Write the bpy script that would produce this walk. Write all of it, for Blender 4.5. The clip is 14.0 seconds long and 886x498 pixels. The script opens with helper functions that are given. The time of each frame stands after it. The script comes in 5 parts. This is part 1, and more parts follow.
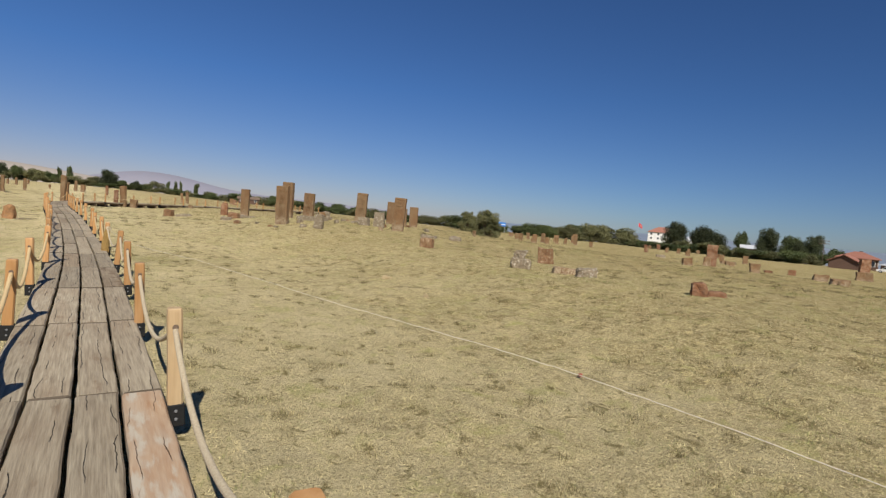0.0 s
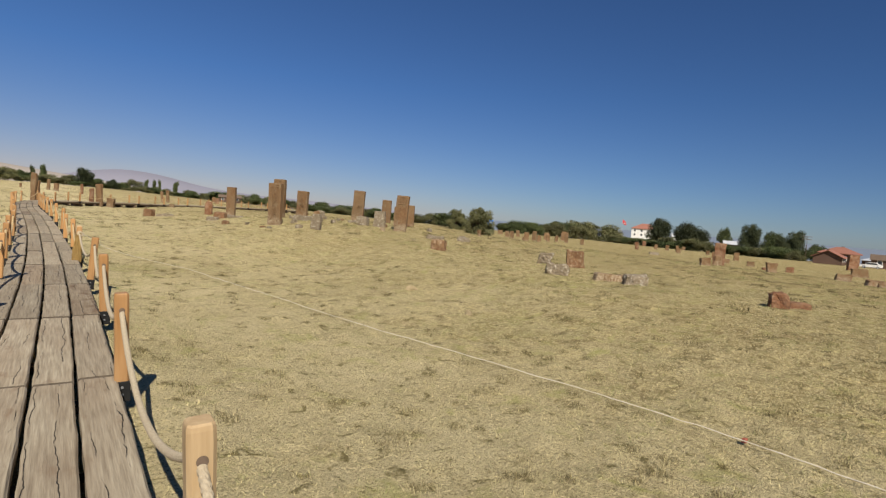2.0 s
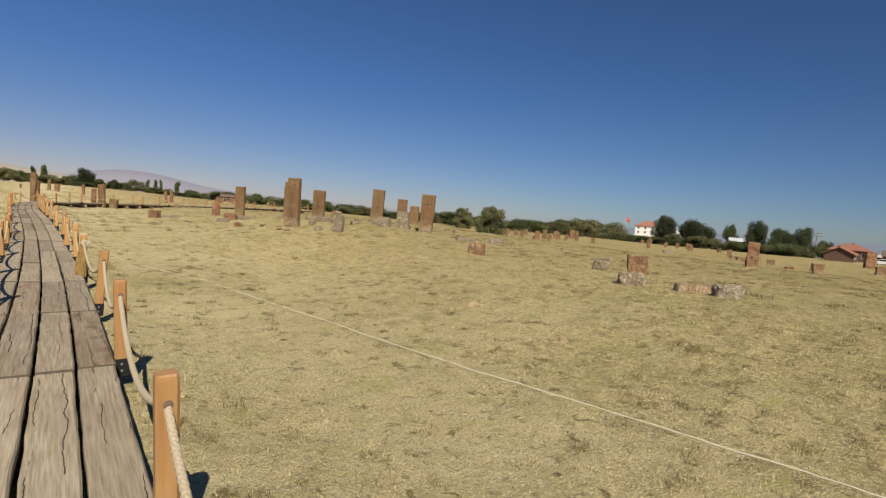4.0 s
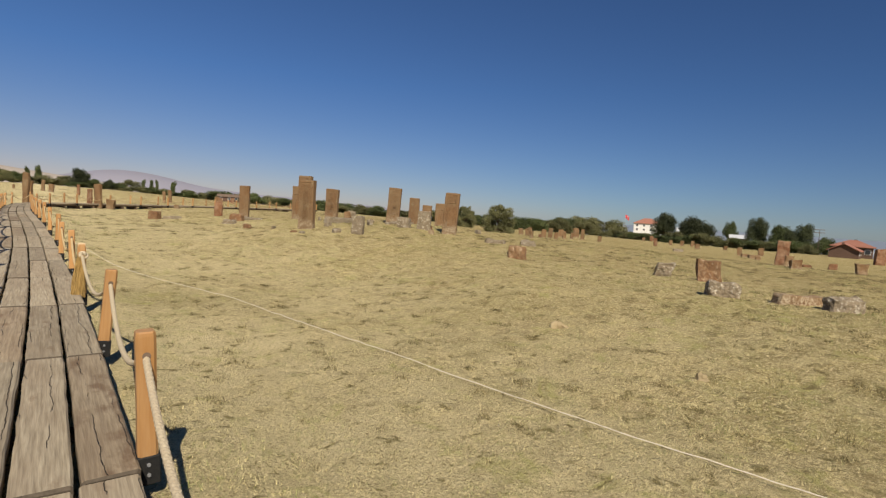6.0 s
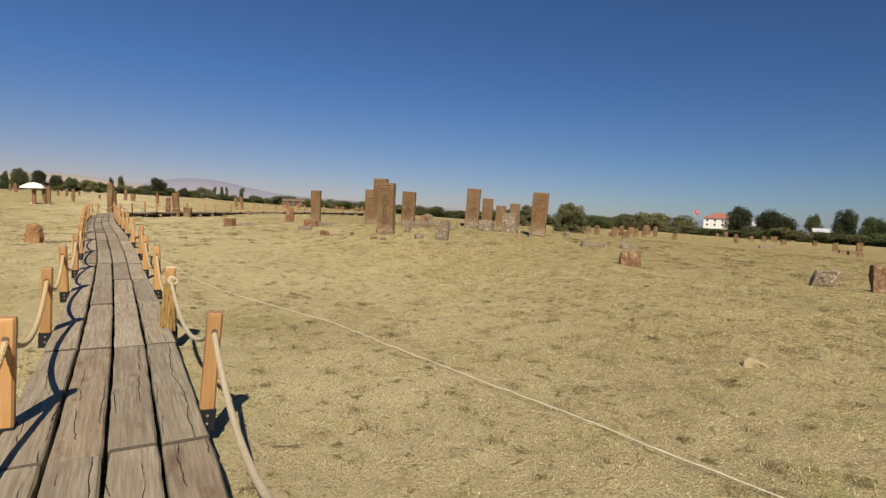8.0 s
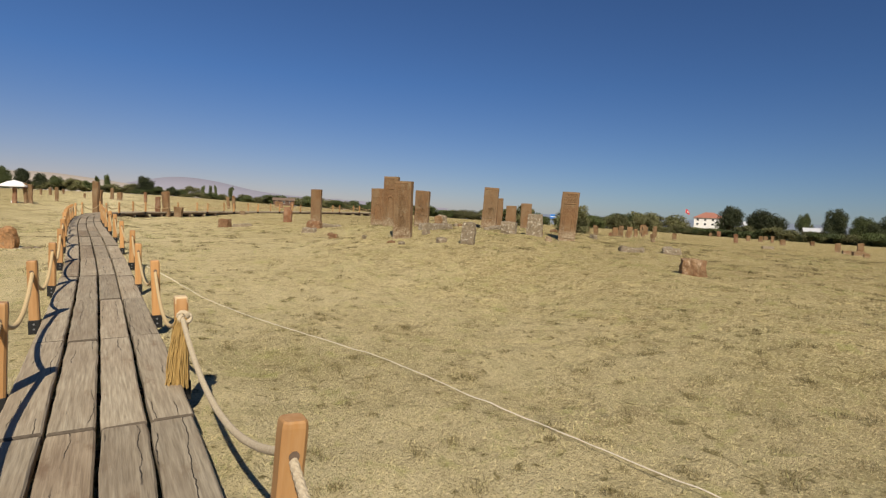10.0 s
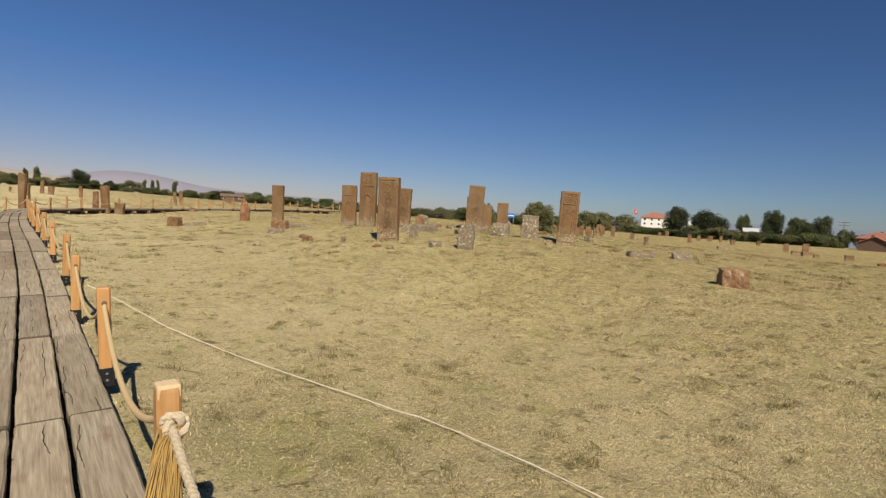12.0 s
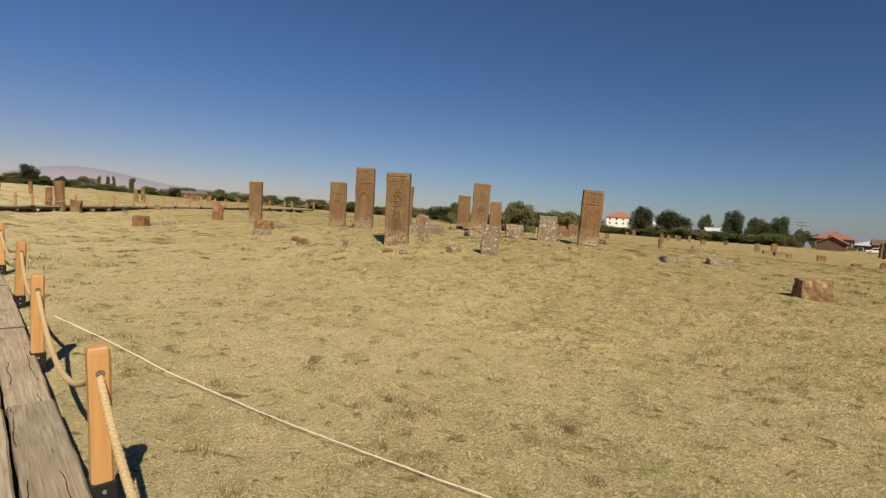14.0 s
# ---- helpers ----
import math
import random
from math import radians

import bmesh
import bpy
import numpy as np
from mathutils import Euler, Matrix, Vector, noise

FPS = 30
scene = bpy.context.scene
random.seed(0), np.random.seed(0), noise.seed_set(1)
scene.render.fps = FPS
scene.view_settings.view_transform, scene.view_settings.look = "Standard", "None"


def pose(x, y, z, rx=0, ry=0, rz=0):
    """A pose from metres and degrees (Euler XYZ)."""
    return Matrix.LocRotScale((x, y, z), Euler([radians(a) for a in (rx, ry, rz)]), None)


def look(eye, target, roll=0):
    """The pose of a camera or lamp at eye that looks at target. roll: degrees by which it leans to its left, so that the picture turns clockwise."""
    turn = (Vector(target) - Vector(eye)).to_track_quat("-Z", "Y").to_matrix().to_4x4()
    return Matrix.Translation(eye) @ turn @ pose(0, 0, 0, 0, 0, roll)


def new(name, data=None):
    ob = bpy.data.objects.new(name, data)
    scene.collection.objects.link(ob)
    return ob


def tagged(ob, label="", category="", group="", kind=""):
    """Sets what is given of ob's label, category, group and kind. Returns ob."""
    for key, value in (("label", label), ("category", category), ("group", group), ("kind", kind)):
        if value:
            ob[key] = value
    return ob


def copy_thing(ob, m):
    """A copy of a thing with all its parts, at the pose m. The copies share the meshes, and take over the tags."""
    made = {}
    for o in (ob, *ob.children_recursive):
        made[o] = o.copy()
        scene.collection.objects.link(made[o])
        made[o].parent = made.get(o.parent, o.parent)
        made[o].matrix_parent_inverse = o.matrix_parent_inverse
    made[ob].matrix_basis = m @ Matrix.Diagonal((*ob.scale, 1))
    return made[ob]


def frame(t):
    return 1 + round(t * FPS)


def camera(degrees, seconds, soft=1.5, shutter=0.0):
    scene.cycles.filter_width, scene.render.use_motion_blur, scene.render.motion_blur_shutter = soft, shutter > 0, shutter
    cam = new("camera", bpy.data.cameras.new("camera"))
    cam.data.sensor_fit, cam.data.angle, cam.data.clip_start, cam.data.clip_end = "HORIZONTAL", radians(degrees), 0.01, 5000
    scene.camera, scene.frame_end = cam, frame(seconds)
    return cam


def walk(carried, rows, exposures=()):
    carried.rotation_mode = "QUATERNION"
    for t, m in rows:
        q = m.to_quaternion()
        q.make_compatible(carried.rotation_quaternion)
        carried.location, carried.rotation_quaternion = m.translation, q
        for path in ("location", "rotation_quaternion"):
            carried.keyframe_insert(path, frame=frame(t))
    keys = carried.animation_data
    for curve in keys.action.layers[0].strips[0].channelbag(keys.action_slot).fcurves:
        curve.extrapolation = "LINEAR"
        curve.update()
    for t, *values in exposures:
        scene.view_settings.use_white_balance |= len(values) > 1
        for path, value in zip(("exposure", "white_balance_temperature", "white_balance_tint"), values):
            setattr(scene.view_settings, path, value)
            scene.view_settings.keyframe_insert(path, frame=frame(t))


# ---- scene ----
cam = camera(79.4, 14.0, soft=1.3)
METRES, EYE, TILT, LEAN, TURN = 14.35, 1.75, 0.0, 0.0, -34.8
ROWS = [
    (0.0, 0.0, 0.0, 0.0, 0.28, -3.56, -4.53),
    (0.5, -0.0197, 0.0335, -0.0007, -0.41, -3.59, -4.38),
    (1.0, -0.0404, 0.0645, -0.0015, 0.01, -3.65, -4.24),
    (1.5, -0.0561, 0.0967, -0.0017, -1.27, -3.65, -4.27),
    (2.0, -0.0739, 0.1256, -0.0014, -1.53, -3.68, -4.25),
    (2.5, -0.093, 0.1542, -0.001, -1.5, -3.73, -4.22),
    (3.0, -0.1135, 0.1837, -0.0006, -1.13, -3.79, -4.02),
    (5.5, -0.2129, 0.3372, -0.0033, -2.02, -4.01, -3.72),
    (6.0, -0.2315, 0.3637, -0.0033, -1.81, -4.01, -3.58),
    (6.5, -0.2498, 0.3904, -0.0013, -1.55, -4.01, -3.36),
    (7.0, -0.271, 0.4163, -0.0006, -0.2, -4.1, -3.1),
    (7.5, -0.2882, 0.4446, -0.0006, 1.36, -4.24, -2.71),
    (8.0, -0.3062, 0.4694, -0.0, 4.28, -4.36, -2.24),
    (10.5, -0.4104, 0.6149, 0.0005, 2.17, -4.44, -2.35),
    (11.0, -0.4321, 0.6467, 0.0003, 0.07, -4.37, -2.6),
    (11.5, -0.451, 0.6778, 0.0013, -0.34, -4.42, -2.59),
    (12.0, -0.4718, 0.7083, 0.0011, -1.85, -4.4, -2.8),
    (12.5, -0.4918, 0.74, 0.0015, -3.23, -4.38, -2.91),
    (13.0, -0.5138, 0.7694, 0.0009, -4.24, -4.38, -3.05),
    (13.5, -0.5342, 0.8017, -0.0007, -5.39, -4.36, -3.1),
    (14.0, -0.5564, 0.8288, -0.0015, -5.46, -4.35, -3.07),
]
EXPOSURES = [(0.0, 0.23, 6500, 9), (3.0, 0.24, 6900, 9), (8.0, 0.24, 7100, 10), (11.0, 0.24, 7000, 10), (14.0, 0.26, 7650, 10)]
walk(cam, [(t, pose(0, 0, EYE, TILT, LEAN, TURN) @ pose(METRES * x, METRES * y, METRES * z, 90 + pitch, roll, yaw)) for t, x, y, z, yaw, pitch, roll in ROWS], EXPOSURES)

# ---- sky, sun, exposure ----
world = bpy.data.worlds.new("sky")
scene.world = world
world.use_nodes = True
wn = world.node_tree.nodes
sky = wn.new("ShaderNodeTexSky")
sky.sky_type, sky.sun_disc = "NISHITA", False
sky.sun_elevation, sky.sun_rotation = radians(45), radians(202)
sky.altitude, sky.air_density, sky.dust_density, sky.ozone_density = 1700, 1.0, 0.5, 1.5
wn["Background"].inputs["Strength"].default_value = 0.0505
tint = wn.new("ShaderNodeMix")
tint.data_type, tint.blend_type = "RGBA", "MULTIPLY"
tint.inputs[0].default_value, tint.inputs[7].default_value = 1.0, (0.52, 0.87, 1.40, 1)
soften = wn.new("ShaderNodeGamma")
soften.inputs["Gamma"].default_value = 0.95
world.node_tree.links.new(sky.outputs[0], soften.inputs["Color"])
world.node_tree.links.new(soften.outputs[0], tint.inputs[6])
# the western haze thins evenly towards the lake
view = wn.new("ShaderNodeTexCoord")
toward = wn.new("ShaderNodeVectorMath")
toward.operation = "DOT_PRODUCT"
toward.inputs[1].default_value = (0.82, -0.57, 0)
clear = wn.new("ShaderNodeMapRange")
clear.inputs[1].default_value, clear.inputs[2].default_value, clear.inputs[3].default_value, clear.inputs[4].default_value = -1, 1, 1.16, 0.74
hazed = wn.new("ShaderNodeVectorMath")
hazed.operation = "SCALE"
world.node_tree.links.new(view.outputs["Generated"], toward.inputs[0])
world.node_tree.links.new(toward.outputs["Value"], clear.inputs[0])
world.node_tree.links.new(tint.outputs[2], hazed.inputs[0])
world.node_tree.links.new(clear.outputs[0], hazed.inputs["Scale"])
# dust low over the land
height = wn.new("ShaderNodeSeparateXYZ")
low = wn.new("ShaderNodeMapRange")
low.inputs[1].default_value, low.inputs[2].default_value = 0.22, -0.02
dusty = wn.new("ShaderNodeMix")
dusty.data_type, dusty.blend_type = "RGBA", "MULTIPLY"
dusty.inputs[7].default_value = (1.36, 1.03, 0.92, 1)
world.node_tree.links.new(view.outputs["Generated"], height.inputs[0])
world.node_tree.links.new(height.outputs["Z"], low.inputs[0])
world.node_tree.links.new(low.outputs[0], dusty.inputs[0])
world.node_tree.links.new(hazed.outputs[0], dusty.inputs[6])
# and warmer towards the dry hills in the west
west = wn.new("ShaderNodeMapRange")
west.inputs[1].default_value, west.inputs[2].default_value = 0.35, -0.65
west_low = wn.new("ShaderNodeMath")
west_low.operation = "MULTIPLY"
warm = wn.new("ShaderNodeMix")
warm.data_type, warm.blend_type = "RGBA", "MULTIPLY"
warm.inputs[7].default_value = (1.42, 0.90, 0.74, 1)
world.node_tree.links.new(toward.outputs["Value"], west.inputs[0])
world.node_tree.links.new(west.outputs[0], west_low.inputs[0])
world.node_tree.links.new(low.outputs[0], west_low.inputs[1])
world.node_tree.links.new(west_low.outputs[0], warm.inputs[0])
world.node_tree.links.new(dusty.outputs[2], warm.inputs[6])
world.node_tree.links.new(warm.outputs[2], wn["Background"].inputs[0])
sun = new("sun", bpy.data.lights.new("sun", "SUN"))
sun.data.energy, sun.data.angle, sun.data.color = 5.0, radians(0.53), (1.0, 0.95, 0.86)
sun.matrix_world = look((0, 0, 60), (22.5, 55.6, 0))


# ---- materials ----
def material(name, low, high, grain=(8, 8, 8), broad=(0.7, 0.7, 0.7), rough=0.85, bump=0.3, stain=None, stain_at=0.6, vary=0.12, specks=None, cracks=0.0, depth=0.02, foot=None):
    m = bpy.data.materials.new(name)
    m.use_nodes = True
    n, ln = m.node_tree.nodes, m.node_tree.links
    out = n["Principled BSDF"]
    out.inputs["Roughness"].default_value = rough
    out.inputs["Specular IOR Level"].default_value = 0.25
    co, info = n.new("ShaderNodeTexCoord"), n.new("ShaderNodeObjectInfo")
    shift = n.new("ShaderNodeVectorMath")
    shift.operation = "MULTIPLY_ADD"
    shift.inputs[1].default_value = (1, 1, 1)
    ln.new(co.outputs["Object"], shift.inputs[0])
    spread = n.new("ShaderNodeVectorMath")
    spread.operation = "SCALE"
    spread.inputs[0].default_value = (37, 53, 29)
    ln.new(info.outputs["Random"], spread.inputs["Scale"])
    ln.new(spread.outputs[0], shift.inputs[2])

    def noise_at(scale, detail=6, rough_=0.6):
        mp = n.new("ShaderNodeMapping")
        mp.inputs["Scale"].default_value = scale
        ln.new(shift.outputs[0], mp.inputs[0])
        t = n.new("ShaderNodeTexNoise")
        t.inputs["Scale"].default_value, t.inputs["Detail"].default_value, t.inputs["Roughness"].default_value = 1.0, detail, rough_
        ln.new(mp.outputs[0], t.inputs["Vector"])
        return t.outputs["Fac"]

    def ramp(fac, a, b):
        r = n.new("ShaderNodeMapRange")
        r.inputs[1].default_value, r.inputs[2].default_value = a, b
        ln.new(fac, r.inputs[0])
        return r.outputs[0]

    def mix(fac, a, b, kind="MIX"):
        x = n.new("ShaderNodeMix")
        x.data_type, x.blend_type = "RGBA", kind
        for s, v in ((x.inputs[0], fac), (x.inputs[6], a), (x.inputs[7], b)):
            if hasattr(v, "is_output"):
                ln.new(v, s)
            elif isinstance(v, (int, float)):
                s.default_value = v
            else:
                s.default_value = (*v, 1)
        return x.outputs[2]

    fine, wide = noise_at(grain), noise_at(broad, 4)
    colour = mix(ramp(fine, 0.3, 0.7), low, high)
    colour = mix(ramp(wide, 0.35, 0.7), colour, mix(0.55, colour, stain if stain else high))
    if stain:
        colour = mix(ramp(noise_at([b * 2.3 for b in broad], 5), stain_at, stain_at + 0.12), colour, stain)
    if specks:
        colour = mix(ramp(noise_at([g * 0.9 for g in grain], 5, 0.7), 0.53, 0.68), colour, specks)
    if foot:
        up = n.new("ShaderNodeSeparateXYZ")
        ln.new(co.outputs["Object"], up.inputs[0])
        reach = n.new("ShaderNodeMath")
        reach.operation = "MULTIPLY_ADD"
        reach.inputs[1].default_value = 1.5
        ln.new(noise_at([b * 4 for b in broad], 6, 0.7), reach.inputs[0])
        ln.new(up.outputs[2], reach.inputs[2])
        colour = mix(ramp(reach.outputs[0], 1.15, 0.85), colour, mix(ramp(fine, 0.4, 0.6), colour, foot))
    height = fine
    if cracks:
        across = n.new("ShaderNodeSeparateXYZ")
        ln.new(shift.outputs[0], across.inputs[0])
        bend = n.new("ShaderNodeMath")
        bend.operation = "MULTIPLY"
        bend.inputs[1].default_value = 1.15
        ln.new(noise_at((2.2, 1.3, 2.2), 6, 0.56), bend.inputs[0])
        stripe = n.new("ShaderNodeMath")
        stripe.operation = "MULTIPLY_ADD"
        stripe.inputs[1].default_value = 7.0
        ln.new(across.outputs[0], stripe.inputs[0])
        ln.new(bend.outputs[0], stripe.inputs[2])
        part_ = n.new("ShaderNodeMath")
        part_.operation = "FRACT"
        ln.new(stripe.outputs[0], part_.inputs[0])
        away = n.new("ShaderNodeMath")
        away.operation = "SUBTRACT"
        away.inputs[1].default_value = 0.5
        ln.new(part_.outputs[0], away.inputs[0])
        size = n.new("ShaderNodeMath")
        size.operation = "ABSOLUTE"
        ln.new(away.outputs[0], size.inputs[0])
        line = ramp(size.outputs[0], cracks * 0.4, cracks)
        where = ramp(noise_at([b * 0.8 + 0.5 for b in broad], 3), 0.46, 0.50)
        masked = n.new("ShaderNodeMath")
        masked.operation = "MAXIMUM"
        ln.new(line, masked.inputs[0])
        ln.new(where, masked.inputs[1])
        colour = mix(masked.outputs[0], [v * 0.22 for v in low], colour)
        both = n.new("ShaderNodeMath")
        both.operation = "MULTIPLY_ADD"
        ln.new(masked.outputs[0], both.inputs[0])
        both.inputs[1].default_value = 1.5
        ln.new(fine, both.inputs[2])
        height = both.outputs[0]
    if vary:
        hsv = n.new("ShaderNodeHueSaturation")
        r = n.new("ShaderNodeMapRange")
        r.inputs[3].default_value, r.inputs[4].default_value = 1 - vary, 1 + vary
        ln.new(info.outputs["Random"], r.inputs[0])
        ln.new(r.outputs[0], hsv.inputs["Value"])
        ln.new(colour, hsv.inputs["Color"])
        colour = hsv.outputs[0]
    ln.new(colour, out.inputs["Base Color"])
    if bump:
        b = n.new("ShaderNodeBump")
        b.inputs["Strength"].default_value, b.inputs["Distance"].default_value = bump, depth
        ln.new(height, b.inputs["Height"])
        ln.new(b.outputs[0], out.inputs["Normal"])
    return m


PLANK = material("weathered_plank", (0.205, 0.163, 0.110), (0.43, 0.362, 0.258), grain=(60, 3.0, 60), broad=(3.6, 1.1, 3.6), bump=0.8, stain=(0.215, 0.155, 0.10), stain_at=0.60, vary=0.17, cracks=0.021, depth=0.01)
END_GRAIN = material("dirty_end_grain", (0.045, 0.034, 0.024), (0.11, 0.085, 0.06), grain=(50, 50, 50), bump=0.4, depth=0.004)
BROWN_PLANK = material("brown_stained_plank", (0.185, 0.140, 0.092), (0.37, 0.295, 0.20), grain=(60, 3.0, 60), broad=(3.0, 1.3, 3.0), bump=0.8, stain=(0.17, 0.115, 0.072), stain_at=0.54, vary=0.15, cracks=0.021, depth=0.01)
RED_PLANK = material("reddish_plank", (0.30, 0.165, 0.085), (0.42, 0.30, 0.195), grain=(30, 2.6, 30), broad=(5, 1.0, 5), bump=0.5, stain=(0.42, 0.36, 0.28), stain_at=0.52, vary=0.0, cracks=0.021, depth=0.01)
BEAM = material("dark_beam", (0.09, 0.06, 0.04), (0.17, 0.12, 0.085), grain=(20, 3, 20), bump=0.3)
POST = material("varnished_pine", (0.34, 0.175, 0.068), (0.49, 0.29, 0.135), grain=(26, 26, 2.0), broad=(4, 4, 0.8), rough=0.5, bump=0.15, stain=(0.42, 0.20, 0.06), vary=0.16, depth=0.005)
POST_PALE = material("bare_pine_end", (0.55, 0.38, 0.20), (0.70, 0.54, 0.34), grain=(40, 40, 10), bump=0.2, depth=0.005)
POST_TAN = material("sun_bleached_pine", (0.36, 0.235, 0.115), (0.50, 0.355, 0.20), grain=(26, 26, 2.0), broad=(4, 4, 0.8), rough=0.65, bump=0.2, stain=(0.46, 0.34, 0.20), vary=0, depth=0.005)
STEEL = material("black_painted_steel", (0.008, 0.008, 0.008), (0.018, 0.017, 0.016), grain=(60, 60, 60), rough=0.75, bump=0.1, vary=0, depth=0.002)
BOLT = material("zinc_bolt", (0.13, 0.13, 0.135), (0.22, 0.22, 0.22), grain=(90, 90, 90), rough=0.4, bump=0.1, vary=0, depth=0.002)
ROPE = material("pale_rope", (0.36, 0.285, 0.185), (0.54, 0.455, 0.32), grain=(90, 90, 90), broad=(3, 3, 3), bump=0.5, stain=(0.40, 0.32, 0.22), vary=0.08, depth=0.004)
TAN_ROPE = material("tan_rope", (0.34, 0.24, 0.12), (0.50, 0.37, 0.20), grain=(90, 90, 90), broad=(3, 3, 3), bump=0.5, vary=0.08, depth=0.004)
FRAY = material("frayed_fibre", (0.25, 0.145, 0.042), (0.50, 0.33, 0.12), grain=(60, 60, 10), broad=(9, 9, 3), bump=0.3, depth=0.004)
STRING = material("white_string", (0.50, 0.44, 0.33), (0.68, 0.61, 0.48), grain=(120, 120, 120), broad=(2, 2, 2), bump=0.3, depth=0.003)
TUFF = material("brown_tuff", (0.100, 0.050, 0.022), (0.240, 0.132, 0.061), grain=(26, 26, 26), broad=(1.6, 1.6, 1.1), bump=0.6, stain=(0.225, 0.165, 0.095), stain_at=0.58, vary=0.10, depth=0.012, foot=(0.36, 0.29, 0.195))
TUFF_RED = material("red_tuff", (0.095, 0.036, 0.017), (0.225, 0.096, 0.042), grain=(22, 22, 22), broad=(2.5, 2.5, 2.5), bump=0.6, stain=(0.36, 0.25, 0.16), stain_at=0.62, vary=0.12, depth=0.012)
LICHEN = material("lichened_stone", (0.088, 0.066, 0.042), (0.30, 0.235, 0.155), grain=(17, 17, 17), broad=(4, 4, 4), bump=0.7, stain=(0.17, 0.128, 0.082), stain_at=0.54, vary=0.1, specks=(0.54, 0.485, 0.38), depth=0.02)
EARTHY = material("reddish_pitted_stone", (0.095, 0.042, 0.020), (0.225, 0.115, 0.055), grain=(14, 14, 9), broad=(4, 4, 2), bump=0.7, stain=(0.25, 0.165, 0.088), stain_at=0.57, vary=0.1, specks=(0.36, 0.26, 0.165), depth=0.02)
RUSTY = material("rusty_stone", (0.20, 0.085, 0.03), (0.40, 0.20, 0.08), grain=(15, 15, 15), broad=(3, 3, 3), bump=0.6, stain=(0.24, 0.17, 0.10), stain_at=0.56, vary=0, depth=0.02)
BARK = material("bark", (0.07, 0.05, 0.035), (0.14, 0.10, 0.075), grain=(12, 12, 3), bump=0.4)
LEAF = material("leaf", (0.042, 0.056, 0.018), (0.095, 0.112, 0.040), grain=(3, 3, 3), broad=(0.5, 0.5, 0.5), rough=0.6, bump=0, vary=0.25)
LEAF_DRY = material("dusty_leaf", (0.085, 0.090, 0.036), (0.17, 0.16, 0.070), grain=(3, 3, 3), broad=(0.5, 0.5, 0.5), rough=0.7, bump=0, vary=0.25)
LEAF_DARK = material("dark_leaf", (0.022, 0.030, 0.013), (0.055, 0.064, 0.027), grain=(3, 3, 3), broad=(0.5, 0.5, 0.5), rough=0.6, bump=0, vary=0.25)
PLASTER = material("white_plaster", (0.66, 0.64, 0.60), (0.80, 0.78, 0.74), grain=(2, 2, 2), bump=0.1)
BRICKY = material("brown_masonry", (0.085, 0.05, 0.036), (0.14, 0.085, 0.06), grain=(4, 4, 9), broad=(0.5, 0.5, 0.5), bump=0.3)
ROOF = material("clay_roof", (0.21, 0.085, 0.055), (0.31, 0.14, 0.10), grain=(5, 5, 5), broad=(0.4, 0.4, 0.4), bump=0.4)
SHEET = material("pale_roof_sheet", (0.36, 0.365, 0.38), (0.50, 0.50, 0.51), grain=(3, 3, 3), rough=0.45, bump=0.1)
GLASS = material("dark_window", (0.02, 0.025, 0.03), (0.05, 0.055, 0.065), grain=(1, 1, 1), rough=0.1, bump=0, vary=0)
CANVAS = material("white_canvas", (0.74, 0.73, 0.70), (0.82, 0.81, 0.78), grain=(9, 9, 9), bump=0.1, vary=0)
FLAG_RED = material("red_cloth", (0.48, 0.05, 0.06), (0.60, 0.08, 0.09), grain=(4, 4, 4), bump=0.1, vary=0)
BLUE = material("blue_tarpaulin", (0.02, 0.13, 0.45), (0.035, 0.20, 0.60), grain=(3, 3, 3), bump=0.1, vary=0)
# dry hill tone lightened to carry the haze of distance
HILL = material("haze_tinted_hill", (0.32, 0.275, 0.23), (0.38, 0.32, 0.26), grain=(0.01, 0.01, 0.02), broad=(0.003, 0.003, 0.005), bump=0)
# distance haze is painted into the ridge's colour, close to the low sky
RIDGE = material("haze_tinted_ridge", (0.28, 0.268, 0.312), (0.29, 0.276, 0.316), grain=(0.004, 0.004, 0.004), broad=(0.001, 0.001, 0.001), bump=0)


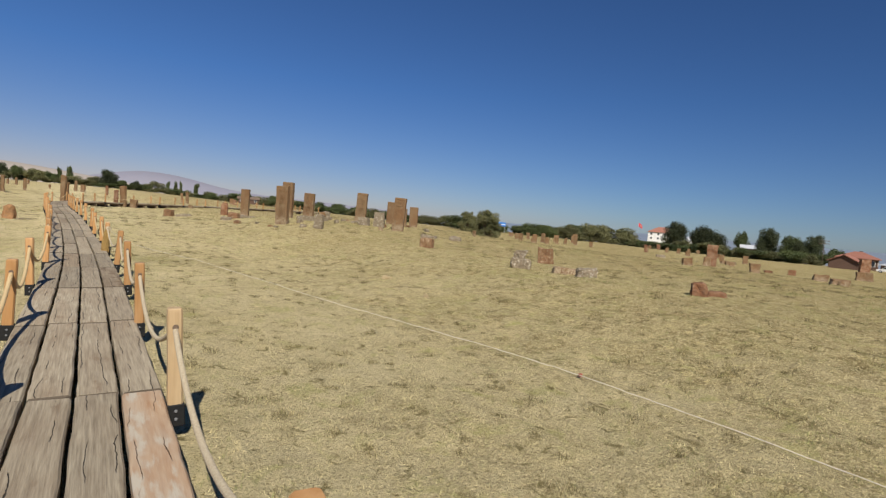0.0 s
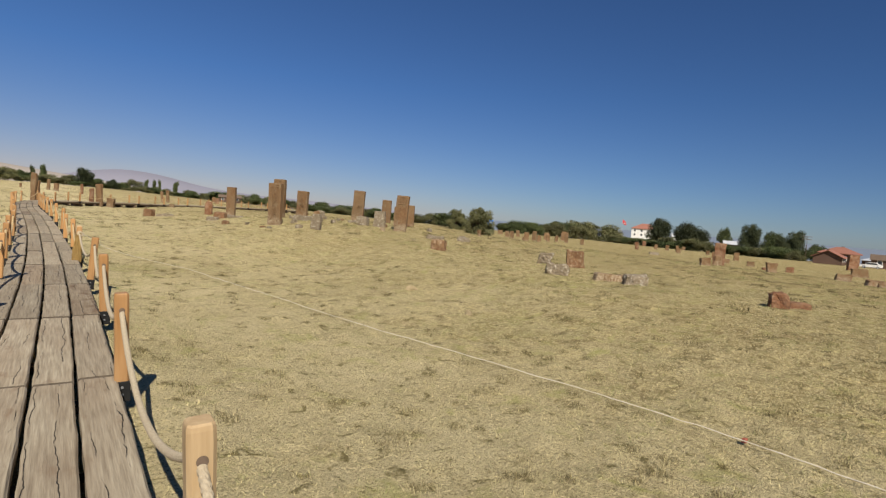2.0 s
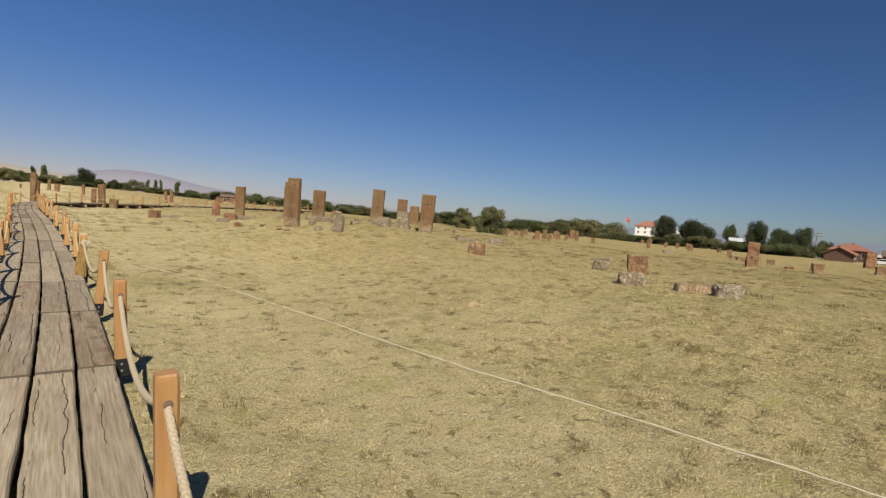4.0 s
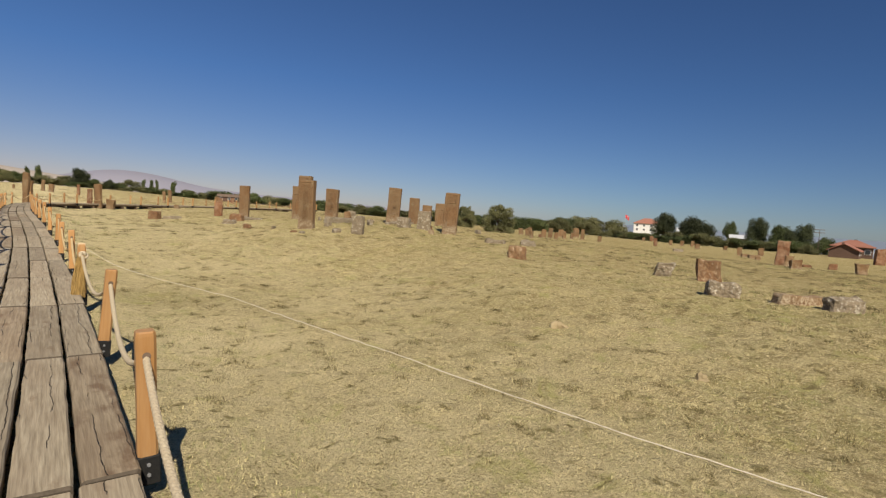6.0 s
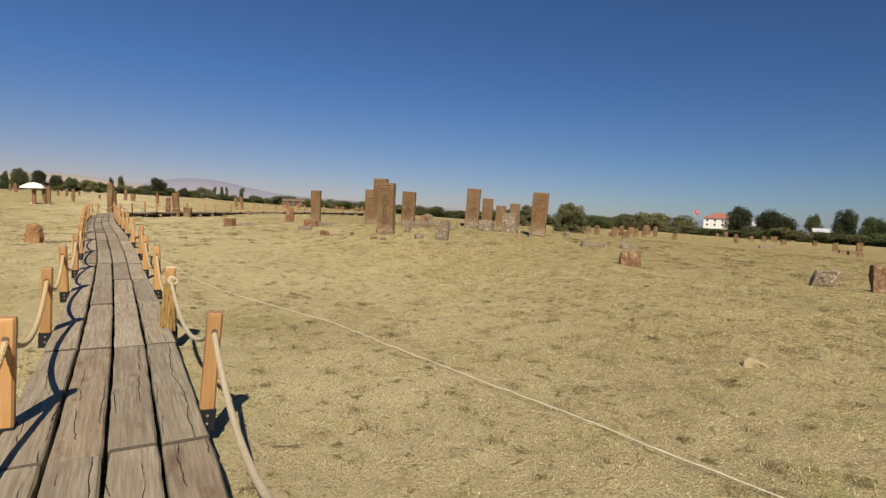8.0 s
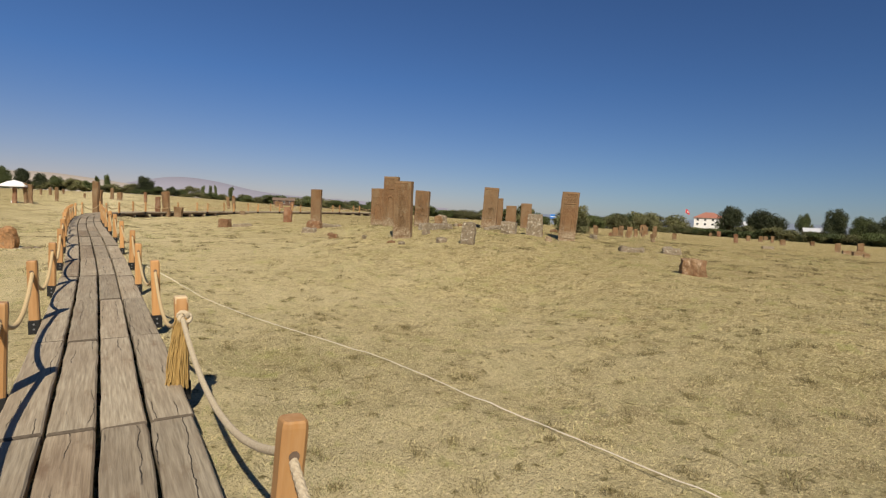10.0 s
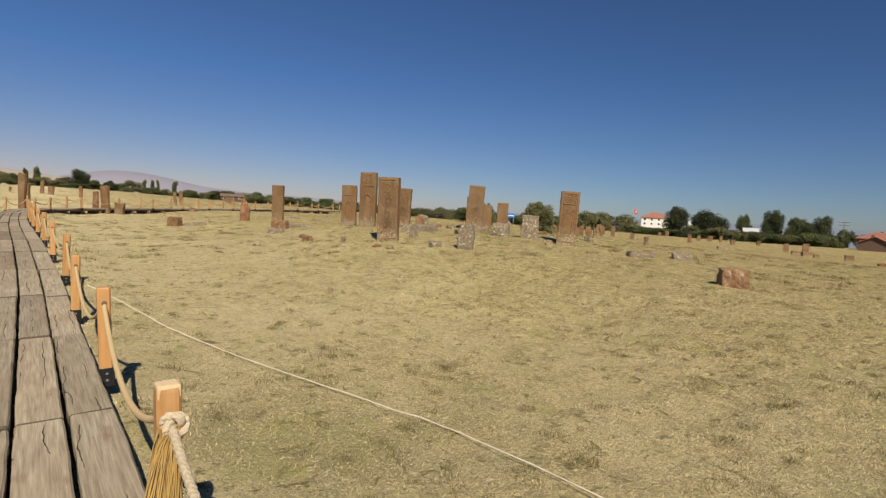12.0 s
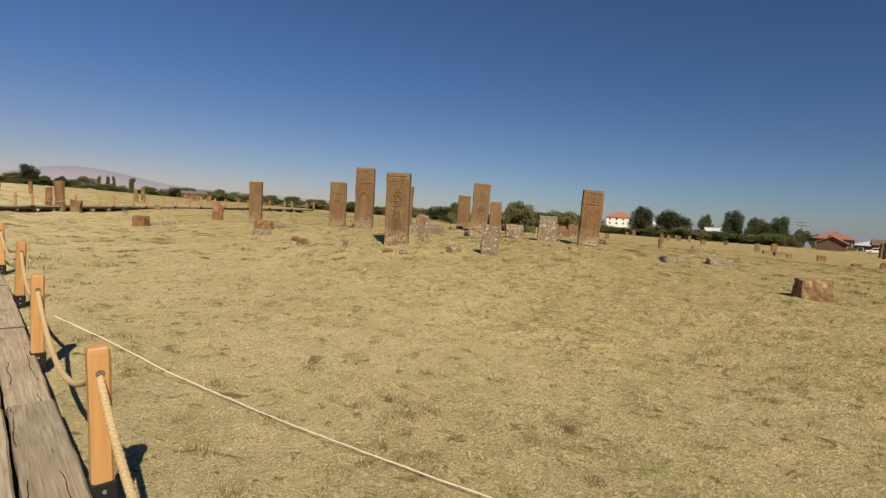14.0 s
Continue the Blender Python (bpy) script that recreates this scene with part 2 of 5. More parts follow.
def ground_material():
    m = bpy.data.materials.new("dry_turf")
    m.use_nodes = True
    n, ln = m.node_tree.nodes, m.node_tree.links
    out = n["Principled BSDF"]
    out.inputs["Roughness"].default_value, out.inputs["Specular IOR Level"].default_value = 0.95, 0.1
    co = n.new("ShaderNodeTexCoord")

    def noise_at(scale, detail=5, rough_=0.62, warp=0.0):
        t = n.new("ShaderNodeTexNoise")
        t.inputs["Scale"].default_value, t.inputs["Detail"].default_value, t.inputs["Roughness"].default_value, t.inputs["Distortion"].default_value = scale, detail, rough_, warp
        ln.new(co.outputs["Object"], t.inputs["Vector"])
        return t.outputs["Fac"]

    def layer(below, fac, a, b, colour):
        r = n.new("ShaderNodeMapRange")
        r.inputs[1].default_value, r.inputs[2].default_value = a, b
        ln.new(fac, r.inputs[0])
        x = n.new("ShaderNodeMix")
        x.data_type = "RGBA"
        ln.new(r.outputs[0], x.inputs[0])
        if hasattr(below, "is_output"):
            ln.new(below, x.inputs[6])
        else:
            x.inputs[6].default_value = (*below, 1)
        x.inputs[7].default_value = (*colour, 1)
        return x.outputs[2]

    straw, tuft = noise_at(38, 6, 0.7, 0.5), noise_at(4.6, 7, 0.72, 0.4)
    c = layer((0.33, 0.25, 0.117), straw, 0.40, 0.60, (0.62, 0.505, 0.255))
    c = layer(c, noise_at(0.55, 6, 0.7), 0.50, 0.68, (0.36, 0.315, 0.125))
    c = layer(c, noise_at(0.27, 6, 0.75), 0.56, 0.70, (0.38, 0.265, 0.135))
    c = layer(c, noise_at(1.25, 8, 0.78, 0.3), 0.55, 0.68, (0.29, 0.235, 0.10))
    c = layer(c, noise_at(15, 4, 0.65, 0.3), 0.55, 0.66, (0.25, 0.19, 0.085))
    c = layer(c, tuft, 0.57, 0.64, (0.165, 0.135, 0.055))
    c = layer(c, noise_at(27, 3, 0.6, 0.8), 0.60, 0.70, (0.60, 0.50, 0.28))
    c = layer(c, noise_at(2.2, 6, 0.75), 0.60, 0.72, (0.22, 0.215, 0.075))
    c = layer(c, noise_at(3.1, 6, 0.68, 1.2), 0.53, 0.61, (0.255, 0.19, 0.082))
    c = layer(c, noise_at(3.9, 6, 0.70, 0.9), 0.56, 0.64, (0.62, 0.50, 0.235))
    c = layer(c, noise_at(8.5, 5, 0.68, 0.8), 0.58, 0.65, (0.20, 0.15, 0.062))
    where = n.new("ShaderNodeSeparateXYZ")
    ln.new(co.outputs["Object"], where.inputs[0])
    aside = n.new("ShaderNodeMath")
    aside.operation = "ABSOLUTE"
    ln.new(where.outputs[0], aside.inputs[0])
    drift = n.new("ShaderNodeMath")
    drift.operation = "MULTIPLY_ADD"
    drift.inputs[1].default_value = 26.0
    ln.new(noise_at(0.12, 5, 0.7), drift.inputs[0])
    ln.new(aside.outputs[0], drift.inputs[2])
    # turf turns darker and browner with distance to either side of the boardwalk
    worn = n.new("ShaderNodeMix")
    worn.data_type, worn.blend_type = "RGBA", "MULTIPLY"
    spread = n.new("ShaderNodeMapRange")
    spread.inputs[1].default_value, spread.inputs[2].default_value, spread.inputs[4].default_value = 20, 36, 0.95
    ln.new(drift.outputs[0], spread.inputs[0])
    ln.new(spread.outputs[0], worn.inputs[0])
    ln.new(c, worn.inputs[6])
    worn.inputs[7].default_value = (0.62, 0.585, 0.49, 1)
    c = worn.outputs[2]
    dust = n.new("ShaderNodeMath")
    dust.operation = "MULTIPLY_ADD"
    dust.inputs[1].default_value = -17.0
    ln.new(noise_at(0.45, 6, 0.72), dust.inputs[0])
    ln.new(aside.outputs[0], dust.inputs[2])
    c = layer(c, dust.outputs[0], -0.5, -9.0, (0.62, 0.515, 0.295))
    c = layer(c, noise_at(0.09, 6, 0.72), 0.52, 0.66, (0.31, 0.255, 0.115))
    c = layer(c, noise_at(46, 5, 0.72, 0.5), 0.54, 0.62, (0.26, 0.20, 0.09))
    c = layer(c, noise_at(31, 5, 0.70, 0.7), 0.54, 0.62, (0.71, 0.59, 0.325))
    c = layer(c, noise_at(1.7, 7, 0.75, 0.6), 0.55, 0.70, (0.40, 0.365, 0.135))
    c = layer(c, noise_at(5.6, 5, 0.66, 0.7), 0.575, 0.66, (0.225, 0.18, 0.078))
    c = layer(c, noise_at(2.7, 6, 0.74, 0.5), 0.60, 0.70, (0.255, 0.20, 0.09))
    ln.new(c, out.inputs["Base Color"])
    high = n.new("ShaderNodeMath")
    high.operation = "MULTIPLY_ADD"
    high.inputs[1].default_value = 1.6
    ln.new(tuft, high.inputs[0])
    ln.new(straw, high.inputs[2])
    b = n.new("ShaderNodeBump")
    b.inputs["Strength"].default_value, b.inputs["Distance"].default_value = 0.95, 0.05
    ln.new(high.outputs[0], b.inputs["Height"])
    ln.new(b.outputs[0], out.inputs["Normal"])
    return m


TURF = ground_material()


# ---- builders ----
def mesh_of(name, verts, faces, mat, smooth=False):
    me = bpy.data.meshes.new(name)
    me.from_pydata([tuple(v) for v in verts], [], [tuple(f) for f in faces])
    me.materials.append(mat)
    if smooth:
        me.polygons.foreach_set("use_smooth", [True] * len(me.polygons))
    me.update()
    return me


def part(name, shape, mat, parent=None, label=""):
    """shape: a mesh, a bmesh or (verts, faces)."""
    if isinstance(shape, bmesh.types.BMesh):
        me = bpy.data.meshes.new(name)
        shape.to_mesh(me)
        shape.free()
        me.materials.append(mat)
    elif isinstance(shape, bpy.types.Mesh):
        me = shape
    else:
        me = mesh_of(name, shape[0], shape[1], mat)
    ob = new(name, me)
    if parent is not None:
        ob.parent = parent
    if label:
        ob["label"] = label
    return ob


def box(w, d, h, bevel=0.0, at=(0, 0, 0), seg=1):
    """A box standing on at, with rounded edges."""
    bm = bmesh.new()
    bmesh.ops.create_cube(bm, size=1)
    bmesh.ops.scale(bm, vec=(w, d, h), verts=bm.verts)
    if bevel:
        bmesh.ops.bevel(bm, geom=bm.edges[:], offset=bevel, segments=seg, affect="EDGES", profile=0.6)
    bmesh.ops.translate(bm, vec=(at[0], at[1], at[2] + h / 2), verts=bm.verts)
    return bm


def rough_block(w, d, h, cuts=6, amp=0.02, seed=0, soft=0.12, taper=0.0, lean=0.0):
    """A worn block of stone standing on the origin, with uneven faces and rubbed edges."""
    bm = bmesh.new()
    bmesh.ops.create_cube(bm, size=2)
    bmesh.ops.subdivide_edges(bm, edges=bm.edges[:], cuts=cuts, use_grid_fill=True)
    shift = Vector((seed * 3.7, seed * 1.9, seed * 5.3))
    for v in bm.verts:
        c = v.co.copy()
        big = sorted(abs(a) for a in c)
        rub = soft * max(0.0, big[1] - 0.6) / 0.4 * 0.5
        c *= 1 - rub * 0.5
        p = Vector((c.x * w / 2, c.y * d / 2, (c.z + 1) * h / 2))
        q = p * (1.6 / max(w, 0.3)) + shift
        p += Vector((noise.noise(q), noise.noise(q + Vector((9, 0, 0))), noise.noise(q + Vector((0, 9, 0))))) * amp * 2
        p += Vector((noise.noise(q * 4), noise.noise(q * 4 + Vector((5, 0, 0))), noise.noise(q * 4 + Vector((0, 5, 0))))) * amp * 0.7
        k = p.z / h
        p.x = p.x * (1 - taper * k) + lean * p.z
        p.y *= 1 - taper * 0.5 * k
        v.co = p
    return bm


def tube(points, radius, sides=6, twist=0.0, lobes=0, cap=True):
    """Verts and faces of a tube along points; with lobes it is a laid rope of that many strands."""
    pts = [Vector(p) for p in points]
    verts, faces, run = [], [], 0.0
    up = Vector((0, 0, 1))
    for i, p in enumerate(pts):
        a, b = pts[max(i - 1, 0)], pts[min(i + 1, len(pts) - 1)]
        t = (b - a).normalized()
        side = t.cross(up)
        if side.length < 1e-3:
            side = t.cross(Vector((0, 1, 0)))
        side.normalize()
        over = side.cross(t)
        if i:
            run += (p - pts[i - 1]).length
        r0 = radius(i / (len(pts) - 1)) if callable(radius) else radius
        for k in range(sides):
            a_ = 2 * math.pi * k / sides
            r = r0 * (1 + 0.11 * math.cos(lobes * (a_ + run * twist))) if lobes else r0
            verts.append(p + (side * math.cos(a_) + over * math.sin(a_)) * r)
    for i in range(len(pts) - 1):
        for k in range(sides):
            a, b = i * sides + k, i * sides + (k + 1) % sides
            faces.append((a, b, b + sides, a + sides))
    if cap:
        faces.append(tuple(range(sides))[::-1])
        faces.append(tuple(range((len(pts) - 1) * sides, len(pts) * sides)))
    return verts, faces


def joined(*shapes):
    verts, faces = [], []
    for v, f in shapes:
        o = len(verts)
        verts += list(v)
        faces += [tuple(i + o for i in q) for q in f]
    return verts, faces


def empty(name, m, label, category, group="", kind=""):
    ob = new(name)
    ob.empty_display_size = 0.2
    ob.matrix_world = m
    return tagged(ob, label, category, group, kind)


def step(a, b, x):
    t = np.clip((x - a) / (b - a), 0, 1)
    return t * t * (3 - 2 * t)


def land(x, y):
    """Height of the ground: a low rise under the tall slabs, falling away to one side, climbing slowly ahead."""
    z = 0.45 * step(4.3, 9.8, x) * (1 - step(45, 95, y)) - 2.2 * step(14, 70, x)
    z = z - 0.2 * np.exp(-((x - 7.2) ** 2 + (y - 18) ** 2) / 9)
    z = z + 0.55 * np.exp(-((x - 12) ** 2 / np.where(x < 12, 60, 150) + (y - 28) ** 2 / 60))
    z = z + 0.22 * step(16, 30, y) * (1 - step(3, 9, x))
    z = z + (0.022 * np.clip(y - 45, 0, 60) + 0.006 * np.clip(y - 105, 0, 180)) * (1 - step(60, 170, x))
    z = z + 0.09 * (1 - step(0.85, 1.6, np.abs(x)))
    return z - 0.02 * np.clip(x - 70, 0, 330) - 0.06 * np.clip(x - 215, 0, 200) * (1 - 0.6 * step(60, 200, y)) - 0.03 * np.clip(y - 300, 0, 700)


def lump(x, y):
    """Small unevenness of the turf."""
    return noise.noise((x * 0.55, y * 0.55, 0)) * 0.045 + noise.noise((x * 2.1, y * 2.1, 3)) * 0.045 + noise.noise((x * 5.2, y * 5.2, 7)) * 0.026


def ground_z(x, y):
    return float(land(np.float64(x), np.float64(y)))


# ---- the ground: one sheet to the horizon ----
def spaced(lo, fine_lo, fine_hi, hi, cell):
    inner = np.arange(fine_lo, fine_hi, cell)
    n_out = 46
    left = fine_lo - (fine_lo - lo) * (np.linspace(1, 0, n_out, endpoint=False) ** 3.2)
    right = fine_hi + (hi - fine_hi) * (np.linspace(0, 1, n_out) ** 3.2)
    return np.concatenate([left, inner, right])


def build_ground():
    xs, ys = spaced(-3000, -6, 26, 3000, 0.16), spaced(-3000, -4, 42, 3000, 0.16)
    gx, gy = np.meshgrid(xs, ys)
    z = land(gx, gy)
    near = (1 - step(30, 60, np.abs(gx - 8))) * (1 - step(40, 70, np.abs(gy - 15)))
    rise = np.array([lump(x, y) for x, y in zip(gx.ravel(), gy.ravel())]).reshape(gx.shape)
    calm = 1 - 0.85 * np.exp(-((gx - 0.1) / 0.9) ** 2)
    z = z + rise * near * calm
    nx, ny = len(xs), len(ys)
    verts = np.stack([gx, gy, z], -1).reshape(-1, 3)
    i = (np.arange(ny - 1)[:, None] * nx + np.arange(nx - 1)[None]).ravel()
    faces = np.stack([i, i + 1, i + nx + 1, i + nx], 1)
    me = bpy.data.meshes.new("ground")
    me.vertices.add(len(verts))
    me.vertices.foreach_set("co", verts.ravel())
    me.loops.add(faces.size)
    me.loops.foreach_set("vertex_index", faces.ravel())
    me.polygons.add(len(faces))
    me.polygons.foreach_set("loop_start", np.arange(len(faces)) * 4)
    me.polygons.foreach_set("use_smooth", np.ones(len(faces), bool))
    me.materials.append(TURF)
    me.update(calc_edges=True)
    return tagged(new("ground", me), "dry straw-coloured mown grass on gently rising ground", "ground", kind="structure")


ground = build_ground()


# ---- boardwalk ----
LINE_Y = [-6.0, 0.0, 2.6, 4.3, 6.6, 9.35, 12.0, 14.6, 17.25, 19.9, 22.6, 26.5, 31.0, 36.0, 41.0, 45.0]
LINE_X = [-0.25, -0.11, -0.02, 0.03, 0.07, 0.11, 0.12, 0.10, 0.05, -0.01, -0.09, -0.28, -0.52, -0.74, -0.88, -0.86]
BEND = [(-0.35, 48.2), (1.2, 50.6), (4.0, 52.8), (8.5, 56.0), (14.0, 59.6), (20.0, 62.5), (28.0, 64.5)]


def centre_line():
    ctrl = [Vector((x, y, 0)) for x, y in zip(LINE_X, LINE_Y)] + [Vector((x, y, 0)) for x, y in BEND]
    pts = []
    for i in range(len(ctrl) - 1):
        p0, p1, p2, p3 = ctrl[max(i - 1, 0)], ctrl[i], ctrl[i + 1], ctrl[min(i + 2, len(ctrl) - 1)]
        for k in range(24):
            t = k / 24
            pts.append(0.5 * (2 * p1 + (p2 - p0) * t + (2 * p0 - 5 * p1 + 4 * p2 - p3) * t * t + (3 * p1 - p0 - 3 * p2 + p3) * t ** 3))
    return pts


PTS = centre_line()
RUN = np.concatenate([[0], np.cumsum([(b - a).length for a, b in zip(PTS, PTS[1:])])])
DECK = 0.33


def along(s):
    """Point on the boardwalk's middle line, with the deck's height, and the direction there."""
    i = int(np.clip(np.searchsorted(RUN, s) - 1, 0, len(PTS) - 2))
    k = (s - RUN[i]) / (RUN[i + 1] - RUN[i])
    p = PTS[i].lerp(PTS[i + 1], k)
    z = DECK + float(step(19, 30, p.y)) * 0.24 + float(np.clip(p.y - 45, 0, 90)) * 0.02
    a, b = PTS[max(i - 3, 0)], PTS[min(i + 4, len(PTS) - 1)]
    return Vector((p.x, p.y, z)), (b - a).normalized()


def run_at(y):
    return float(np.interp(y, [p.y for p in PTS], RUN))


def plank_mesh(seed, length=2.35, width=0.247, thick=0.075):
    """A hand-sawn plank: slightly wavy edges, worn arrises, warped a little."""
    rnd = random.Random(seed)
    verts, faces, n = [], [], 14
    ys = [-0.5, -0.4945] + [i / 12 - 0.5 for i in range(1, 12)] + [0.4945, 0.5]
    wave = [rnd.uniform(-0.005, 0.004) for _ in range(2 * (n + 1))]
    chip = [rnd.uniform(-0.006, 0.004) for _ in range(4)]
    for i, k in enumerate(ys):
        l, r, b = -width / 2 + wave[i], width / 2 + wave[n + 1 + i], 0.012
        warp = rnd.uniform(-0.003, 0.003)
        tip = i in (0, n)
        if tip:
            l, r = l + 0.006, r - 0.006
        row = [(l, -thick), (l, -b + warp), (l + b, warp), (r - b, warp * 0.5), (r, -b), (r, -thick)]
        for j, (x, z) in enumerate(row):
            y = k * length + (chip[j % 4] if i in (0, 1, n - 1, n) else 0)
            verts.append((x, y, z - (0.011 if tip and 1 <= j <= 4 else 0)))
    for i in range(n):
        o = i * 6
        for k in range(6):
            faces.append((o + k, o + 6 + k, o + 6 + (k + 1) % 6, o + (k + 1) % 6))
    faces += [(0, 1, 2, 3, 4, 5), tuple(reversed([n * 6 + k for k in range(6)]))]
    me = mesh_of("plank", verts, faces, PLANK)
    me.materials.append(END_GRAIN)
    for f in me.polygons:
        f.material_index = 1 if f.index < 6 or f.index >= 6 * (n - 1) else 0
    return me


boardwalk = empty("boardwalk", Matrix(), "weathered grey-brown timber boardwalk raised over dry grass", "boardwalk", kind="structure")
plank_kinds = [plank_mesh(k) for k in range(10)]
red_kind = plank_kinds[3].copy()
red_kind.materials[0] = RED_PLANK
brown_kinds = [me.copy() for me in plank_kinds[:3]]
for me in brown_kinds:
    me.materials[0] = BROWN_PLANK
rnd = random.Random(4)
JOINT0, PITCH = run_at(4.28), 2.385
first = -int((JOINT0 - 0.5) / PITCH)
last = int((RUN[-1] - JOINT0) / PITCH) - 1
shifts = [[rnd.uniform(-0.055, 0.055) for col in range(4)] for row in range(first, last + 1)]
for row in range(first, last):
    for col in range(4):
        s0 = JOINT0 + row * PITCH
        a, b = shifts[row - first][col], shifts[row - first + 1][col]
        jit, stretch = (a + b) / 2, (PITCH + b - a - 0.014) / 2.35
        p, d = along(s0 + PITCH / 2)
        side = Vector((d.y, -d.x, 0))
        z0, z1 = along(s0)[0].z, along(s0 + PITCH)[0].z
        off = (col - 1.5) * 0.272 + rnd.uniform(-0.004, 0.004)
        me = red_kind if (row, col) == (-1, 3) else brown_kinds[rnd.randrange(3)] if rnd.random() < 0.14 else plank_kinds[rnd.randrange(10)]
        ob = part("plank", me, PLANK, boardwalk)
        flip = 180 if rnd.random() < 0.5 else 0
        ob.matrix_world = Matrix.Translation(p + side * off + d * jit + Vector((0, 0, rnd.uniform(-0.011, 0.009)))) @ Euler((math.atan2(z1 - z0, PITCH), 0, math.atan2(-d.x, d.y))).to_matrix().to_4x4() @ pose(0, 0, 0, 0, rnd.uniform(-0.8, 0.8), flip + rnd.uniform(-0.2, 0.2)) @ Matrix.Diagonal((1, stretch, 1, 1))
joist = box(1.02, 0.12, 0.20, 0.01)
joist_mesh = bpy.data.meshes.new("joist")
joist.to_mesh(joist_mesh)
joist.free()
joist_mesh.materials.append(BEAM)
bearer = box(0.10, PITCH - 0.01, 0.10, 0.008)
bearer_mesh = bpy.data.meshes.new("bearer")
bearer.to_mesh(bearer_mesh)
bearer.free()
bearer_mesh.materials.append(BEAM)
for row in range(first, last):
    for k in (0.02, 0.5):
        p, d = along(JOINT0 + (row + k) * PITCH)
        ob = part("joist", joist_mesh, BEAM, boardwalk)
        ob.matrix_world = Matrix.Translation((p.x, p.y, p.z - 0.375)) @ Euler((0, 0, math.atan2(-d.x, d.y))).to_matrix().to_4x4()
    for sgn in (-1, 1):
        p, d = along(JOINT0 + (row + 0.5) * PITCH)
        side = Vector((d.y, -d.x, 0))
        q = p + side * sgn * 0.42
        ob = part("bearer", bearer_mesh, BEAM, boardwalk)
        ob.matrix_world = Matrix.Translation((q.x, q.y, p.z - 0.178)) @ Euler((0, 0, math.atan2(-d.x, d.y))).to_matrix().to_4x4()


# ---- rope posts ----
def post_body(seed):
    """A squared pine post with wide chamfers, a pared waist and a domed head."""
    rnd_, verts, faces, sides = random.Random(seed), [], [], 8
    rows = [(0.0, 1.0), (0.16, 1.0), (0.36, 0.96), (0.58, 0.97), (0.73, 1.0), (0.775, 0.985), (0.792, 0.93), (0.80, 0.82)]
    half, cut = 0.048, 0.014
    ring = [(half, -half + cut), (half, half - cut), (half - cut, half), (-half + cut, half), (-half, half - cut), (-half, -half + cut), (-half + cut, -half), (half - cut, -half)]
    for z, k in rows:
        j = rnd_.uniform(0.99, 1.01)
        verts += [(x * k * j, y * k * j, z) for x, y in ring]
    for i in range(len(rows) - 1):
        for k in range(sides):
            a, b = i * sides + k, i * sides + (k + 1) % sides
            faces.append((a, b, b + sides, a + sides))
    faces += [tuple(range(sides))[::-1], tuple(range((len(rows) - 1) * sides, len(rows) * sides))]
    return verts, faces


def make_post(m, pale=False, wood=POST):
    thing = empty("rope_post", m, "varnished orange pine post in a black steel shoe beside the boardwalk", "post", "rope posts along the boardwalk")
    part("post", mesh_of("post", *post_body(1), wood), wood, thing)
    if pale:
        thing["label"] = "pine post with a bare pale top and tied rope"
        part("post_head", box(0.090, 0.090, 0.06, 0.012, (0, 0, 0.745), 2), POST_PALE, thing, "bare unvarnished pine head")
    shoe = part("steel_shoe", box(0.110, 0.110, 0.155, 0.006, (0, 0, -0.012)), STEEL, thing, "black painted steel shoe")
    for x, z in ((0.0, 0.045), (0.0, 0.10)):
        for sy in (-1, 1):
            bm = bmesh.new()
            bmesh.ops.create_cone(bm, cap_ends=True, segments=6, radius1=0.011, radius2=0.009, depth=0.012)
            bmesh.ops.rotate(bm, cent=(0, 0, 0), matrix=Matrix.Rotation(radians(90), 3, "X"), verts=bm.verts)
            bmesh.ops.translate(bm, vec=(x, sy * 0.059, z), verts=bm.verts)
            part("bolt", bm, BOLT, shoe, "zinc bolt head")
    bm = bmesh.new()
    bmesh.ops.create_cone(bm, cap_ends=True, segments=14, radius1=0.020, radius2=0.020, depth=0.100)
    bmesh.ops.rotate(bm, cent=(0, 0, 0), matrix=Matrix.Rotation(radians(90), 3, "X"), verts=bm.verts)
    bmesh.ops.translate(bm, vec=(0, 0, 0.675), verts=bm.verts)
    part("rope_hole", bm, BEAM, thing, "dark bored hole for the rope")
    return thing


def post_place(s, sgn):
    p, d = along(s)
    side = Vector((d.y, -d.x, 0))
    q = p + side * sgn * 0.590
    return Vector((q.x, q.y, p.z - 0.135)), d


